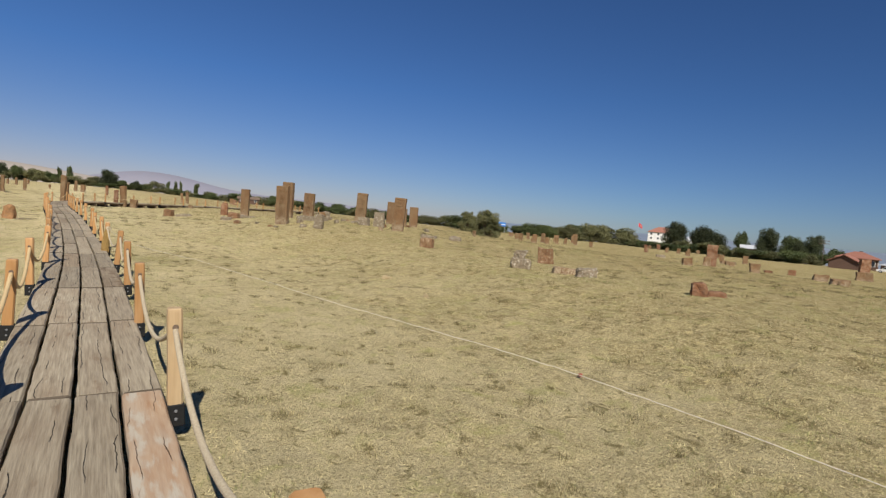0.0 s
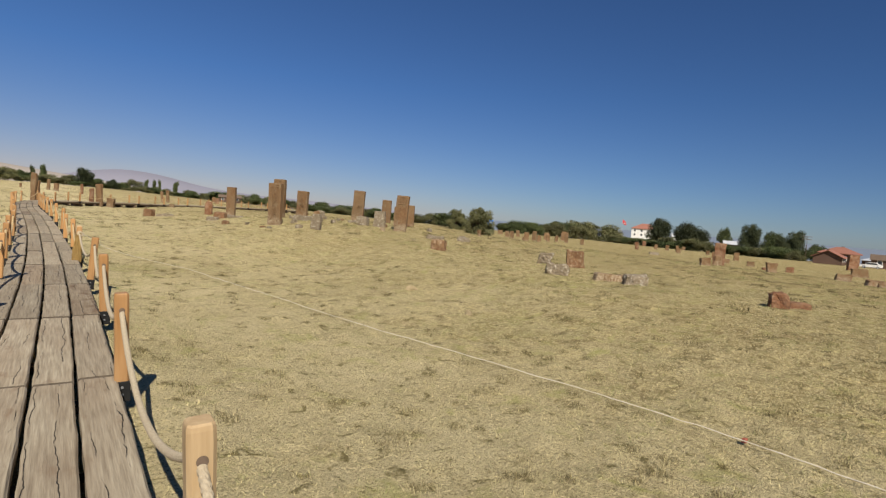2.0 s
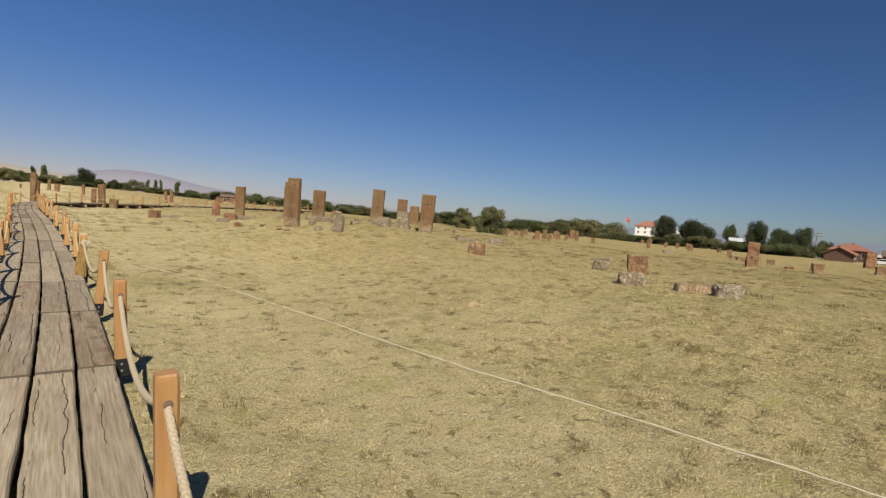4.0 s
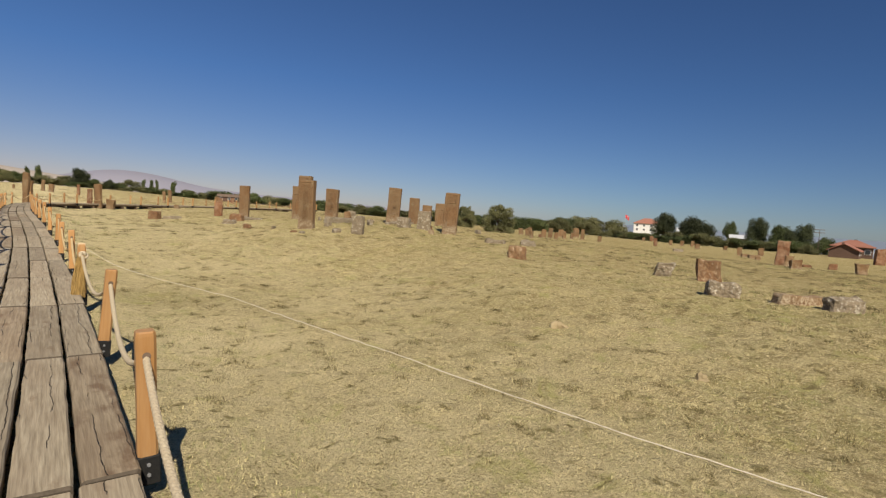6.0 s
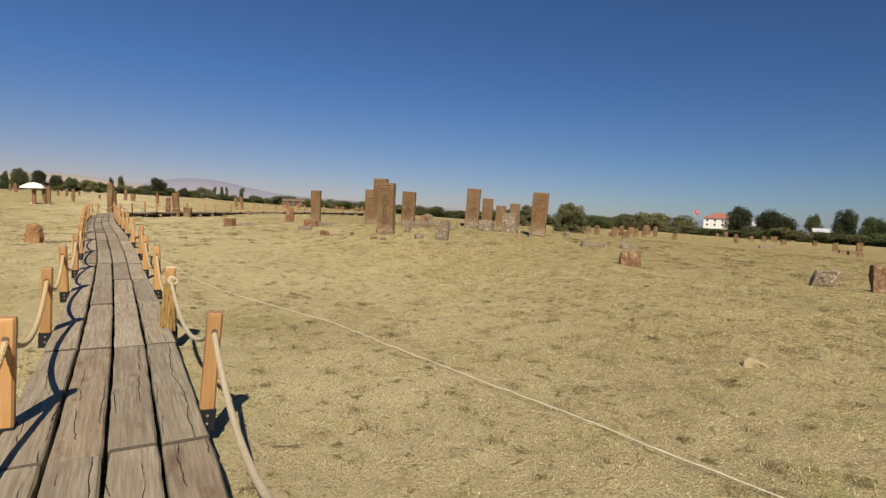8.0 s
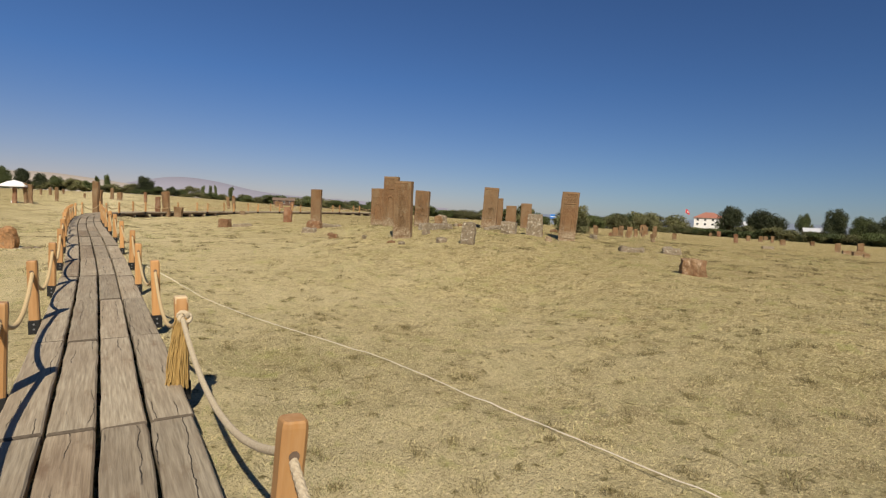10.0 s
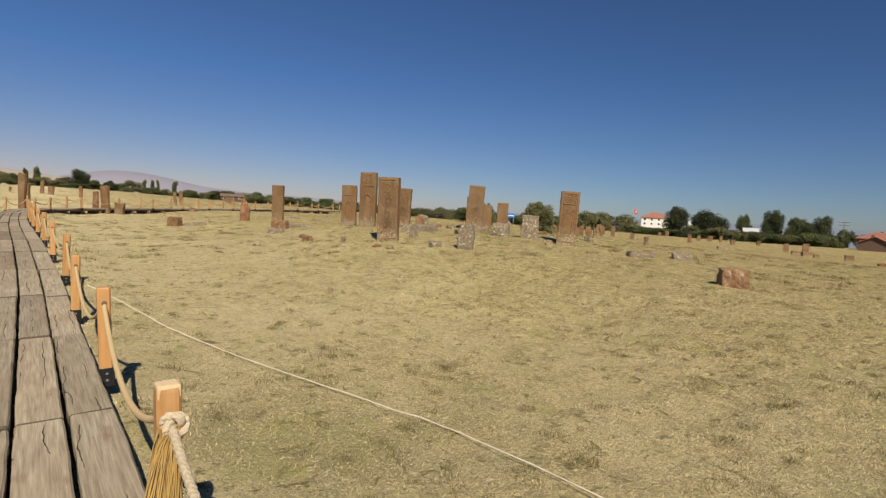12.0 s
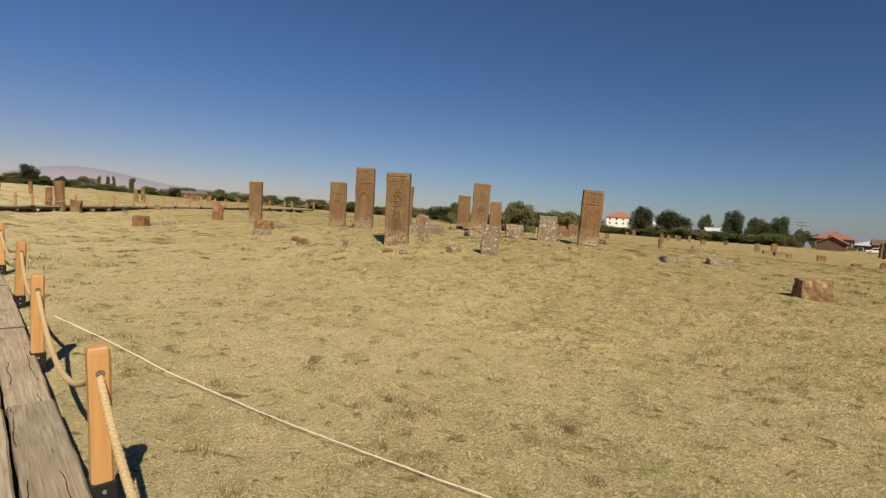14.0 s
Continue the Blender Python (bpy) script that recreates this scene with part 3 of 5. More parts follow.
STEP = 2.655
S0 = run_at(3.95)
posts_right, posts_left = [], []
STRAY = {(1, 0): (0.0, -0.035), (1, 1): (-0.035, -0.025), (1, 2): (0.0, -0.03), (1, 3): (-0.02, 0.06), (1, 4): (-0.035, -0.015), (1, 5): (0.0, -0.025), (1, 6): (-0.045, 0.0), (-1, 1): (0.0, 0.03), (-1, 3): (0.06, 0.03), (-1, 4): (0.0, 0.03)}
proto = None
rnd = random.Random(11)
count = int((RUN[-1] - S0) / STEP)
for sgn, store in ((1, posts_right), (-1, posts_left)):
    for k in range(-2, count):
        q, d = post_place(S0 + k * STEP + (0.12 if sgn < 0 else 0), sgn)
        turn = Euler((radians(rnd.uniform(-1.6, 1.6)), radians(rnd.uniform(-1.6, 1.6)), math.atan2(-d.x, d.y) + radians(rnd.uniform(-6, 6)))).to_matrix().to_4x4()
        if (sgn, k) in STRAY:
            off, lean = STRAY[sgn, k]
            q = q + Vector((d.y, -d.x, 0)) * off
            turn = Euler((0, math.asin(lean / 0.8), math.atan2(-d.x, d.y))).to_matrix().to_4x4()
        m = Matrix.Translation(q + Vector((0, 0, rnd.uniform(-0.012, 0.012)))) @ turn
        tied = sgn > 0 and k == 4
        if tied:
            make_post(m, pale=True)
        elif sgn > 0 and k == 0:
            make_post(m, wood=POST_TAN)["label"] = "sun-bleached tan pine post in a black steel shoe"
        elif proto is None:
            proto = make_post(m)
        else:
            copy_thing(proto, m)
        store.append(m)


# ---- ropes between the posts ----
def span(a, b, sag, fine):
    n = max(8, int((b - a).length / fine))
    return [a.lerp(b, i / n) - Vector((0, 0, sag * 4 * (i / n) * (1 - i / n))) for i in range(n + 1)]


def rope_run(name, mats, radius, mat, label, fine_until, sag0, seed):
    rnd_ = random.Random(seed)
    pts = []
    for a, b in zip(mats, mats[1:]):
        pa, pb = a @ Vector((0, 0, 0.675)), b @ Vector((0, 0, 0.675))
        fine = 0.014 if pa.y < fine_until else 0.12
        pts += span(pa, pb, sag0 * rnd_.uniform(0.8, 1.2), fine)[:-1]
    near = [p for p in pts if p.y < fine_until]
    far = [p for p in pts if p.y >= fine_until]
    shapes = []
    if len(near) > 2:
        shapes.append(tube(near + far[:1], radius, 12, 55, 3))
    if len(far) > 2:
        shapes.append(tube(far, radius, 6))
    return tagged(part(name, joined(*shapes), mat), label, "rope", "ropes along the boardwalk")


rope_run("rope", posts_right[:7], 0.0175, ROPE, "thick pale twisted rope sagging through the pine posts", 30, 0.30, 1)
rope_run("rope", posts_right[6:], 0.017, TAN_ROPE, "tan twisted rope sagging through the pine posts", 24, 0.28, 2)
rope_run("rope", posts_left, 0.019, TAN_ROPE, "tan twisted rope sagging through the pine posts", 24, 0.32, 3)

# knot and frayed end at the pale-topped post
tie = posts_right[6]
frayed = empty("frayed_rope_end", tie, "knotted rope end frayed into hanging straw-coloured strands", "rope")
knot_pts = [Vector((0.012 + 0.034 * math.cos(t * 2) * (1 + 0.3 * math.cos(3 * t)), -0.066 + 0.020 * math.sin(3 * t), 0.645 + 0.036 * math.sin(2 * t) * (1 + 0.3 * math.cos(3 * t)))) for t in np.linspace(0, 2 * math.pi, 90)]
part("knot", tube(knot_pts, 0.017, 10, 55, 3), ROPE, frayed, "pale knotted rope")
rnd = random.Random(21)
strands = []
for k in range(320):
    x0, y0 = 0.0 + rnd.uniform(-0.045, 0.03), -0.068 + rnd.uniform(-0.022, 0.012)
    x1, y1 = -0.035 + rnd.uniform(-0.085, 0.065), -0.075 + rnd.uniform(-0.055, 0.02)
    z1 = rnd.uniform(0.10, 0.24)
    bow, ph = rnd.uniform(-0.014, 0.014), rnd.uniform(0, 6)
    line = [(x0 + (x1 - x0) * t ** 0.7 + bow * math.sin(t * 5 + ph), y0 + (y1 - y0) * t + bow * math.cos(t * 4 + ph), 0.65 + (z1 - 0.65) * t ** 1.1) for t in np.linspace(0, 1, 8)]
    strands.append(tube(line, rnd.uniform(0.0016, 0.0042), 4))
part("fringe", joined(*strands), FRAY, frayed, "loose straw-coloured strands")

# ---- white string pegged across the grass ----
STRING_PLAN = [(0.66, 19.95, 0.42), (1.05, 19.75, 0.2), (1.45, 19.5, 0.02), (1.80, 18.43, -0.01), (2.08, 17.54, -0.005), (2.43, 16.5, 0.0), (2.83, 15.3, 0.0), (3.02, 13.8, 0.0), (3.25, 12.5, 0.0), (3.46, 11.5, 0.0), (3.63, 10.2, 0.0), (3.9, 8.75, 0.0), (4.40, 6.6, 0.0), (4.66, 5.28, 0.0), (4.84, 4.0, 0.0), (4.88, 2.2, 0.0), (4.86, 1.0, 0.0), (4.7, -3.0, 0.0)]
for _ in range(3):
    STRING_PLAN = STRING_PLAN[:1] + [tuple(u + (v - u) * k for u, v in zip(a, b)) for a, b in zip(STRING_PLAN, STRING_PLAN[1:]) for k in (0.25, 0.75)] + STRING_PLAN[-1:]
pts = []
for a, b in zip(STRING_PLAN, STRING_PLAN[1:]):
    for t in np.linspace(0, 1, 5, endpoint=False):
        x, y = a[0] + (b[0] - a[0]) * t, a[1] + (b[1] - a[1]) * t
        pts.append((x + 0.004 * noise.noise((y * 1.3, 0, 0)), y, ground_z(x, y) + 0.042 + a[2] + (b[2] - a[2]) * t + 0.005 * noise.noise((y * 2, 4, 0)) + 0.25 * lump(x, y)))
tagged(part("string", tube(pts, 0.0046, 6, 90, 2), STRING), "white cord stretched low across the dry grass", "string")
knot = part("ribbon", rough_block(0.04, 0.034, 0.034, 4, 0.010, 71, 0.4), material("faded_red_cloth", (0.27, 0.06, 0.04), (0.40, 0.13, 0.08), grain=(60, 60, 60), bump=0.3, vary=0))
knot.matrix_world = Matrix.Translation((4.845, 4.0, ground_z(4.845, 4.0) + 0.015))
tagged(knot, "red cloth scrap knotted round the white cord", "ribbon")


# ---- carved slabs ----
def carving(u, v, style, aspect):
    """Depth in metres of the carving at u across and v up a slab's face (both 0 to 1)."""
    edge = min(u, 1 - u)
    x, y = (u - 0.5), (v - 0.5) * aspect
    d = 0.0
    if edge < 0.10 or v > 0.965:
        return 0.0
    if edge < 0.13 or v > 0.95:
        return -0.010
    if style == "lace":
        a, b = math.sin(44 * x + 2.2 * math.sin(17 * y)), math.sin(44 * y + 2.2 * math.sin(17 * x))
        if abs(x) < 0.17 and 0.16 < v < 0.74:
            return -0.013 if a * b > 0.05 else 0.005
        k = math.sin(31 * x + 1.8 * math.sin(23 * y)) * math.sin(29 * y + 1.8 * math.sin(19 * x))
        return -0.008 if k > 0.15 else 0.002
    if style == "arch":
        if v > 0.78:
            return -0.010 if math.sin(60 * x) * math.sin(90 * v) > 0.2 else 0.0
        if 0.75 < v <= 0.78:
            return 0.010
        top = 0.62 - 1.1 * x * x / 0.09 * 0.12
        if abs(x) < 0.25 and 0.12 < v < top:
            inner = abs(x) < 0.20 and 0.15 < v < top - 0.04
            if inner:
                return -0.018 - (0.008 if math.sin(48 * x) * math.sin(36 * y) > 0.3 else 0)
            return 0.008
        return -0.006 if math.sin(40 * x) * math.sin(40 * y) > 0.35 else 0.0
    if style == "knot":
        r = math.hypot(x, y + 0.25)
        if r < 0.27:
            ring = math.sin(55 * r + 2 * math.atan2(y + 0.25, x))
            return -0.020 if ring > 0.15 else 0.006
        if abs(x) < 0.22 and v < 0.22 and v > 0.06:
            return -0.014
        return -0.009 if math.sin(38 * x + 30 * y) * math.sin(38 * x - 30 * y) > 0.3 else 0.0
    return -0.007 if math.sin(30 * x) * math.sin(26 * y) > 0.4 else 0.0


def carved_face(w, h, style, seed, cell=0.016):
    nx, nz = int(w / cell), int(h / cell)
    verts, faces = [], []
    for j in range(nz + 1):
        for i in range(nx + 1):
            u, v = i / nx, j / nz
            wear = noise.noise((u * w * 6 + seed, v * h * 6, seed)) * 0.006
            worn = 0.35 + 0.65 * float(step(-0.25, 0.15, np.float64(noise.noise((u * 2.0 + seed * 3, v * h * 1.2, 5)))))
            worn *= float(step(0.0, 0.14, np.float64(v)))
            rim = 0.014 if i in (0, nx) or j in (0, nz) else 0
            verts.append(((u - 0.5) * w, -carving(u, v, style, h / w) * worn * 1.6 - 0.008 + wear + rim, v * h))
    for j in range(nz):
        for i in range(nx):
            a = j * (nx + 1) + i
            faces.append((a, a + 1, a + nx + 2, a + nx + 1))
    return verts, faces


def stele(x, y, w, tall, style, label, thick=0.22, angle=-138, lean=0.0, tip=0.0, mat=TUFF, seed=1):
    """A tall carved slab; angle: the way its carved face looks, in degrees; lean: towards its side; tip: forward."""
    z = ground_z(x, y)
    m = Matrix.Translation((x, y, z - 0.12)) @ Euler((0, 0, radians(angle + 90))).to_matrix().to_4x4() @ Euler((radians(tip), radians(lean), 0)).to_matrix().to_4x4()
    thing = empty("carved_gravestone", m, label, "gravestone", "tall carved gravestones")
    part("slab", rough_block(w, thick, tall + 0.12, 9, 0.010, seed, 0.035), mat, thing)
    face = part("carved_face", carved_face(w * 0.95, tall - 0.10, style, seed), mat, thing, "worn carved relief")
    face.matrix_basis = pose(0, -thick / 2 - 0.004, 0.18)
    return thing


def small_slab(x, y, w, tall, mat=None, angle=None, thick=None, label="", lean=0.0, name="gravestone"):
    """A plain low or distant slab, standing in the grass."""
    small_slab.n += 1
    rnd_ = random.Random(small_slab.n)
    mat = mat or (TUFF if rnd_.random() < 0.7 else TUFF_RED)
    ang = angle if angle is not None else -138 + rnd_.uniform(-14, 14)
    thick = thick or max(0.16, w * 0.35)
    far, squat = (1.0, 1.0) if x < 50 else (rnd_.uniform(0.6, 0.95), rnd_.uniform(0.55, 0.95))
    ob = part(name, rough_block(w * far, thick, tall * squat + 0.15, 4, 0.02 + 0.025 * w, small_slab.n, 0.16, 0.0, lean or rnd_.uniform(-0.09, 0.09)), mat)
    ob.matrix_world = Matrix.Translation((x, y, ground_z(x, y) - 0.15)) @ Euler((0, 0, radians(ang + 90))).to_matrix().to_4x4()
    return tagged(ob, label or ("weathered brown stone slab standing in dry grass" if tall > 0.8 else "low weathered reddish stone in dry grass"), "gravestone", "small gravestones in the field")


small_slab.n = 0


def boulder(x, y, w, d, tall, mat, label, seed, angle=-138, soft=0.35, amp=0.035, sink=0.1, taper=0.1, lean=0.0):
    ob = part("fallen_stone", rough_block(w, d, tall + sink, 8, amp, seed, soft, taper, lean), mat)
    ob.matrix_world = Matrix.Translation((x, y, ground_z(x, y) - sink)) @ Euler((0, 0, radians(angle + 90))).to_matrix().to_4x4()
    return tagged(ob, label, "stone", "low stones in the grass")


stele(9.83, 29.75, 0.60, 2.00, "arch", "tall brown carved gravestone with an arched niche", 0.26, -136, 0.5, 0, TUFF, 1)
stele(8.20, 25.50, 0.60, 1.81, "lace", "tall brown gravestone with pierced lace-like carving", 0.24, -138, -0.5, 0, TUFF, 2)
stele(11.19, 33.96, 0.66, 1.83, "arch", "brown carved gravestone with a plain sunken panel", 0.20, -136, 0, 0, TUFF, 3)
stele(10.67, 28.67, 0.56, 1.42, "knot", "brown gravestone with a worn knot carving", 0.22, -138, 1.0, 0, TUFF, 4)
stele(13.52, 28.03, 0.60, 1.68, "knot", "brown gravestone with a round knot carving, leaning", 0.20, -134, 2.6, 0, TUFF, 5)
stele(13.33, 23.30, 0.57, 1.65, "arch", "brown gravestone with an arched niche, leaning to one side", 0.22, -136, 2.6, 0, TUFF, 6)
stele(19.74, 35.65, 0.66, 1.95, "plain", "plain brown gravestone behind the leaning slabs", 0.2, -136, 1, 0, TUFF, 7)
stele(20.61, 35.40, 0.62, 1.55, "plain", "shorter brown gravestone among the slabs", 0.2, -136, 1, 0, TUFF, 8)
stele(21.06, 34.50, 0.62, 1.70, "arch", "brown gravestone with a small arched niche", 0.2, -136, 0, 0, TUFF, 9)
stele(10.21, 40.32, 0.60, 2.04, "plain", "tall plain brown gravestone standing alone", 0.22, -132, 0, 0, TUFF, 10)

boulder(9.06, 23.02, 0.42, 0.22, 0.64, LICHEN, "grey lichen-covered upright stone leaning in the grass", 11, amp=0.02, soft=0.15, lean=0.06)
boulder(12.83, 24.37, 0.58, 0.24, 0.78, LICHEN, "lichened grey-brown upright stone in the grass", 12, amp=0.015, soft=0.1)
boulder(12.41, 25.29, 0.62, 0.35, 0.42, LICHEN, "broken low mottled stone in the grass", 13, amp=0.03, soft=0.2)
boulder(12.79, 12.39, 0.56, 0.20, 0.50, EARTHY, "reddish pitted gravestone stump tilted in the grass", 14, amp=0.025, soft=0.12, lean=-0.12)
boulder(12.46, 13.46, 0.44, 0.16, 0.34, LICHEN, "grey mottled stone slab tilted in the grass", 15, amp=0.03, lean=0.28)
boulder(10.24, 10.88, 0.56, 0.34, 0.28, LICHEN, "low mottled stone sunk in grass", 16, amp=0.04)
boulder(11.14, 17.15, 0.55, 0.30, 0.36, EARTHY, "squat broken reddish stone stump", 17, amp=0.03, soft=0.15)
boulder(11.05, 9.24, 0.55, 0.34, 0.24, LICHEN, "low grey mottled stone in the grass", 18, amp=0.04)
boulder(11.16, 9.95, 1.0, 0.26, 0.15, TUFF, "fallen flat brown slab half sunk in grass", 19, -122, soft=0.2, amp=0.02)
boulder(11.31, 6.34, 0.36, 0.20, 0.26, TUFF_RED, "broken red stone stump in the grass", 20, amp=0.03, soft=0.3)
boulder(11.60, 6.10, 0.42, 0.22, 0.12, TUFF_RED, "low red stone lying beside a stump", 21, amp=0.02)
boulder(13.58, 20.78, 0.75, 0.45, 0.13, LICHEN, "flat pale slab lying in the grass", 22)
boulder(14.70, 20.23, 0.6, 0.4, 0.18, LICHEN, "flat broken slab lying in the grass", 23)
boulder(5.36, 41.0, 0.62, 0.4, 0.50, EARTHY, "red cube-shaped stone sunk in grass", 24, amp=0.02, soft=0.15)
boulder(6.3, 41.2, 1.1, 0.4, 0.20, LICHEN, "long mottled kerb stone in the grass", 25, -100)
boulder(9.64, 44.2, 0.6, 0.25, 0.85, TUFF_RED, "round-topped reddish stone in the grass", 26, amp=0.02, soft=0.5)
boulder(7.81, 33.2, 0.70, 0.4, 0.36, EARTHY, "reddish rubble stone at a grave's edge", 27)
boulder(8.6, 33.6, 1.4, 0.3, 0.14, LICHEN, "long pale kerb slab in the grass", 28, -150)
boulder(6.9, 31.1, 0.6, 0.4, 0.20, LICHEN, "flat mottled rubble stone", 29)
boulder(10.3, 26.9, 1.9, 0.35, 0.22, LICHEN, "long mottled kerb slab between the tall slabs", 30, -70)
boulder(11.9, 29.2, 0.45, 0.3, 0.45, LICHEN, "rounded mottled headstone among the slabs", 31, soft=0.5)
boulder(11.6, 28.9, 0.3, 0.2, 0.42, TUFF, "small brown stone beside a headstone", 32)
boulder(13.0, 27.0, 1.6, 0.3, 0.14, LICHEN, "pale kerb slab lying between slabs", 33, -60)
boulder(12.2, 22.95, 0.2, 0.14, 0.16, TUFF, "small dark stone by a leaning slab", 34)
boulder(-2.2, 28.2, 0.46, 0.28, 0.56, RUSTY, "rusty orange broken stone beyond the boardwalk", 35, -120, amp=0.04, taper=0.25)
boulder(-1.75, 27.9, 0.7, 0.12, 0.05, LICHEN, "pale low kerb stone beyond the boardwalk", 38, -80)
SAND = material("pale_sandstone", (0.24, 0.18, 0.095), (0.36, 0.28, 0.16), grain=(20, 20, 20), bump=0.4)
boulder(5.9, 9.0, 0.10, 0.08, 0.03, SAND, "small pale stone in the grass", 36)
boulder(6.27, 11.27, 0.26, 0.13, 0.03, SAND, "small pale rock in the grass", 37)

rnd = random.Random(50)
for k in range(22):
    boulder(rnd.uniform(6.5, 16.0), rnd.uniform(23.5, 33.0), rnd.uniform(0.14, 0.42), rnd.uniform(0.12, 0.3), rnd.uniform(0.06, 0.2), (LICHEN, LICHEN, EARTHY)[k % 3], "small broken stone lying among the gravestones", 60 + k, rnd.uniform(-180, 0), 0.4, 0.03)


# ---- trees and bushes ----
def crown(seed, clumps, leaves, size):
    """Leaf blades scattered through uneven clumps inside a unit crown (width 1, height 1)."""
    rng = np.random.default_rng(seed)
    verts, faces = [], []
    for cx, cy, cz, r in clumps:
        n = int(leaves * r * r * 8)
        v = rng.normal(size=(n, 3))
        v /= np.linalg.norm(v, axis=1, keepdims=True)
        v *= (rng.random((n, 1)) ** 0.35) * r * rng.uniform(0.75, 1.2, (n, 1))
        for p in v + (cx, cy, cz):
            a, b = rng.normal(size=3), rng.normal(size=3)
            a /= np.linalg.norm(a)
            b -= a * (a @ b)
            b /= np.linalg.norm(b)
            s = size * rng.uniform(0.6, 1.3)
            o = len(verts)
            verts += [p - a * s, p + b * s * 0.5, p + a * s, p - b * s * 0.5]
            faces.append((o, o + 1, o + 2, o + 3))
    return verts, faces


def clump_set(seed, kind):
    rng, out = random.Random(seed), []
    if kind == "poplar":
        for k in range(14):
            z = 0.18 + 0.8 * k / 13
            out.append((rng.uniform(-0.15, 0.15), rng.uniform(-0.15, 0.15), z, rng.uniform(0.16, 0.26) * (1.15 - 0.6 * abs(z - 0.5))))
    elif kind == "willow":
        for k in range(60):
            a, z = rng.uniform(0, 6.28), 0.05 + 0.84 * k / 59
            r = 0.42 * math.sqrt(max(0.05, 1 - ((z - 0.36) / 0.60) ** 2)) * rng.uniform(0.45, 1.05)
            out.append((r * math.cos(a), r * math.sin(a), z + rng.uniform(-0.03, 0.03), rng.uniform(0.08, 0.15)))
    elif kind == "bush":
        for k in range(16):
            a, r = rng.uniform(0, 6.28), rng.uniform(0, 0.38)
            out.append((r * math.cos(a), r * math.sin(a), rng.uniform(0.18, 0.78) * (1.1 - r), rng.uniform(0.13, 0.24)))
    else:
        for k in range(20):
            a, r = rng.uniform(0, 6.28), rng.uniform(0.05, 0.42)
            z = rng.uniform(0.16, 0.86)
            r *= 1.0 if z < 0.65 else 0.65
            out.append((r * math.cos(a), r * math.sin(a), z, rng.uniform(0.14, 0.25)))
    return out


def tree_kind(kind, seed, leaf, label, category, leaves=900, size=0.035):
    thing = empty(category if category != "tree" else ("poplar_tree" if kind == "poplar" else "broadleaf_tree"), Matrix.Translation((0, -60, 0)), label, category, "trees and bushes round the field")
    clumps = clump_set(seed, kind)
    limbs = [tube([(0, 0, -0.05), (0.01, 0.0, 0.15), (-0.01, 0.01, 0.4), (0.0, 0.0, 0.6)], lambda t: 0.035 * (1 - 0.7 * t), 7)]
    for cx, cy, cz, r in clumps[::2]:
        limbs.append(tube([(0, 0, min(cz * 0.5, 0.4)), (cx * 0.5, cy * 0.5, cz * 0.75), (cx, cy, cz)], lambda t: 0.014 * (1 - 0.8 * t), 5))
    part("trunk", joined(*limbs), BARK, thing)
    part("crown", crown(seed, clumps, leaves, size), leaf, thing)
    return thing


KINDS = {
    "tree": [tree_kind("tree", s, m, "dark green broadleaf tree with an uneven crown", "tree", 2600, 0.021) for s, m in ((1, LEAF_DARK), (2, LEAF_DARK), (3, LEAF), (4, LEAF_DARK))],
    "bush": [tree_kind("bush", s, m, "dense dusty green bush at the edge of the field", "bush", 1700, 0.026) for s, m in ((11, LEAF_DRY), (12, LEAF_DRY), (13, LEAF))],
    "willow": [tree_kind("willow", s, LEAF_DRY, "pale olive bushy tree with an airy crown", "tree", 2600, 0.020) for s in (31, 32)],
    "poplar": [tree_kind("poplar", s, m, "slender dark poplar on the skyline", "tree", 1500, 0.03) for s, m in ((21, LEAF), (22, LEAF))],
}
used = set()


def plant(kind, x, y, w, tall):
    rnd_ = random.Random(int(x * 100 + y * 7))
    proto_ = KINDS[kind][rnd_.randrange(len(KINDS[kind]))]
    m = Matrix.Translation((x, y, ground_z(x, y) - 0.05)) @ Euler((0, 0, rnd_.uniform(0, 6.28))).to_matrix().to_4x4()
    if proto_ in used:
        ob = copy_thing(proto_, m)
    else:
        used.add(proto_)
        ob = proto_
        ob.matrix_basis = m
    ob.scale = (w, w, tall)
    return ob


def tree(x, y, w, tall):
    return plant("tree", x, y, w, tall * 1.05)


def bush(x, y, w, tall):
    return plant("bush", x, y, w * 1.25, tall * 1.15)


def poplar(x, y, w, tall):
    return plant("poplar", x, y, w * 1.3, tall)


plant("willow", 42.0, 51.65, 4.0, 3.5)
plant("willow", 70.0, 92.0, 4.6, 4.4)
for x, y, w, tall in ((183, 74, 6.5, 4.2), (181, 70.5, 6.0, 3.6), (179.5, 67.5, 5.2, 3.0), (228, 70, 7, 6.2), (222, 67, 6, 4.4)):
    bush(x, y, w, tall)
tree(235.60, 146.62, 12.55, 13.12)
tree(241.86, 134.80, 15.92, 12.59)
tree(257.09, 125.78, 6.67, 12.50)
tree(242.71, 108.16, 10.41, 13.60)
tree(240.89, 98.64, 10.05, 11.05)
tree(238.56, 89.81, 9.88, 11.76)
tree(228.02, 89.90, 6.50, 8.17)
tree(235.95, 81.12, 7.17, 7.21)
tree(232.48, 74.82, 6.82, 5.52)
bush(180.57, 107.53, 8.82, 2.44)
bush(190.40, 138.00, 8.60, 3.02)
bush(188.60, 131.50, 9.20, 2.59)
bush(186.80, 125.00, 8.80, 2.88)
bush(184.60, 119.00, 9.40, 2.38)
bush(182.40, 113.00, 8.60, 2.74)
hedge_rnd = random.Random(12)
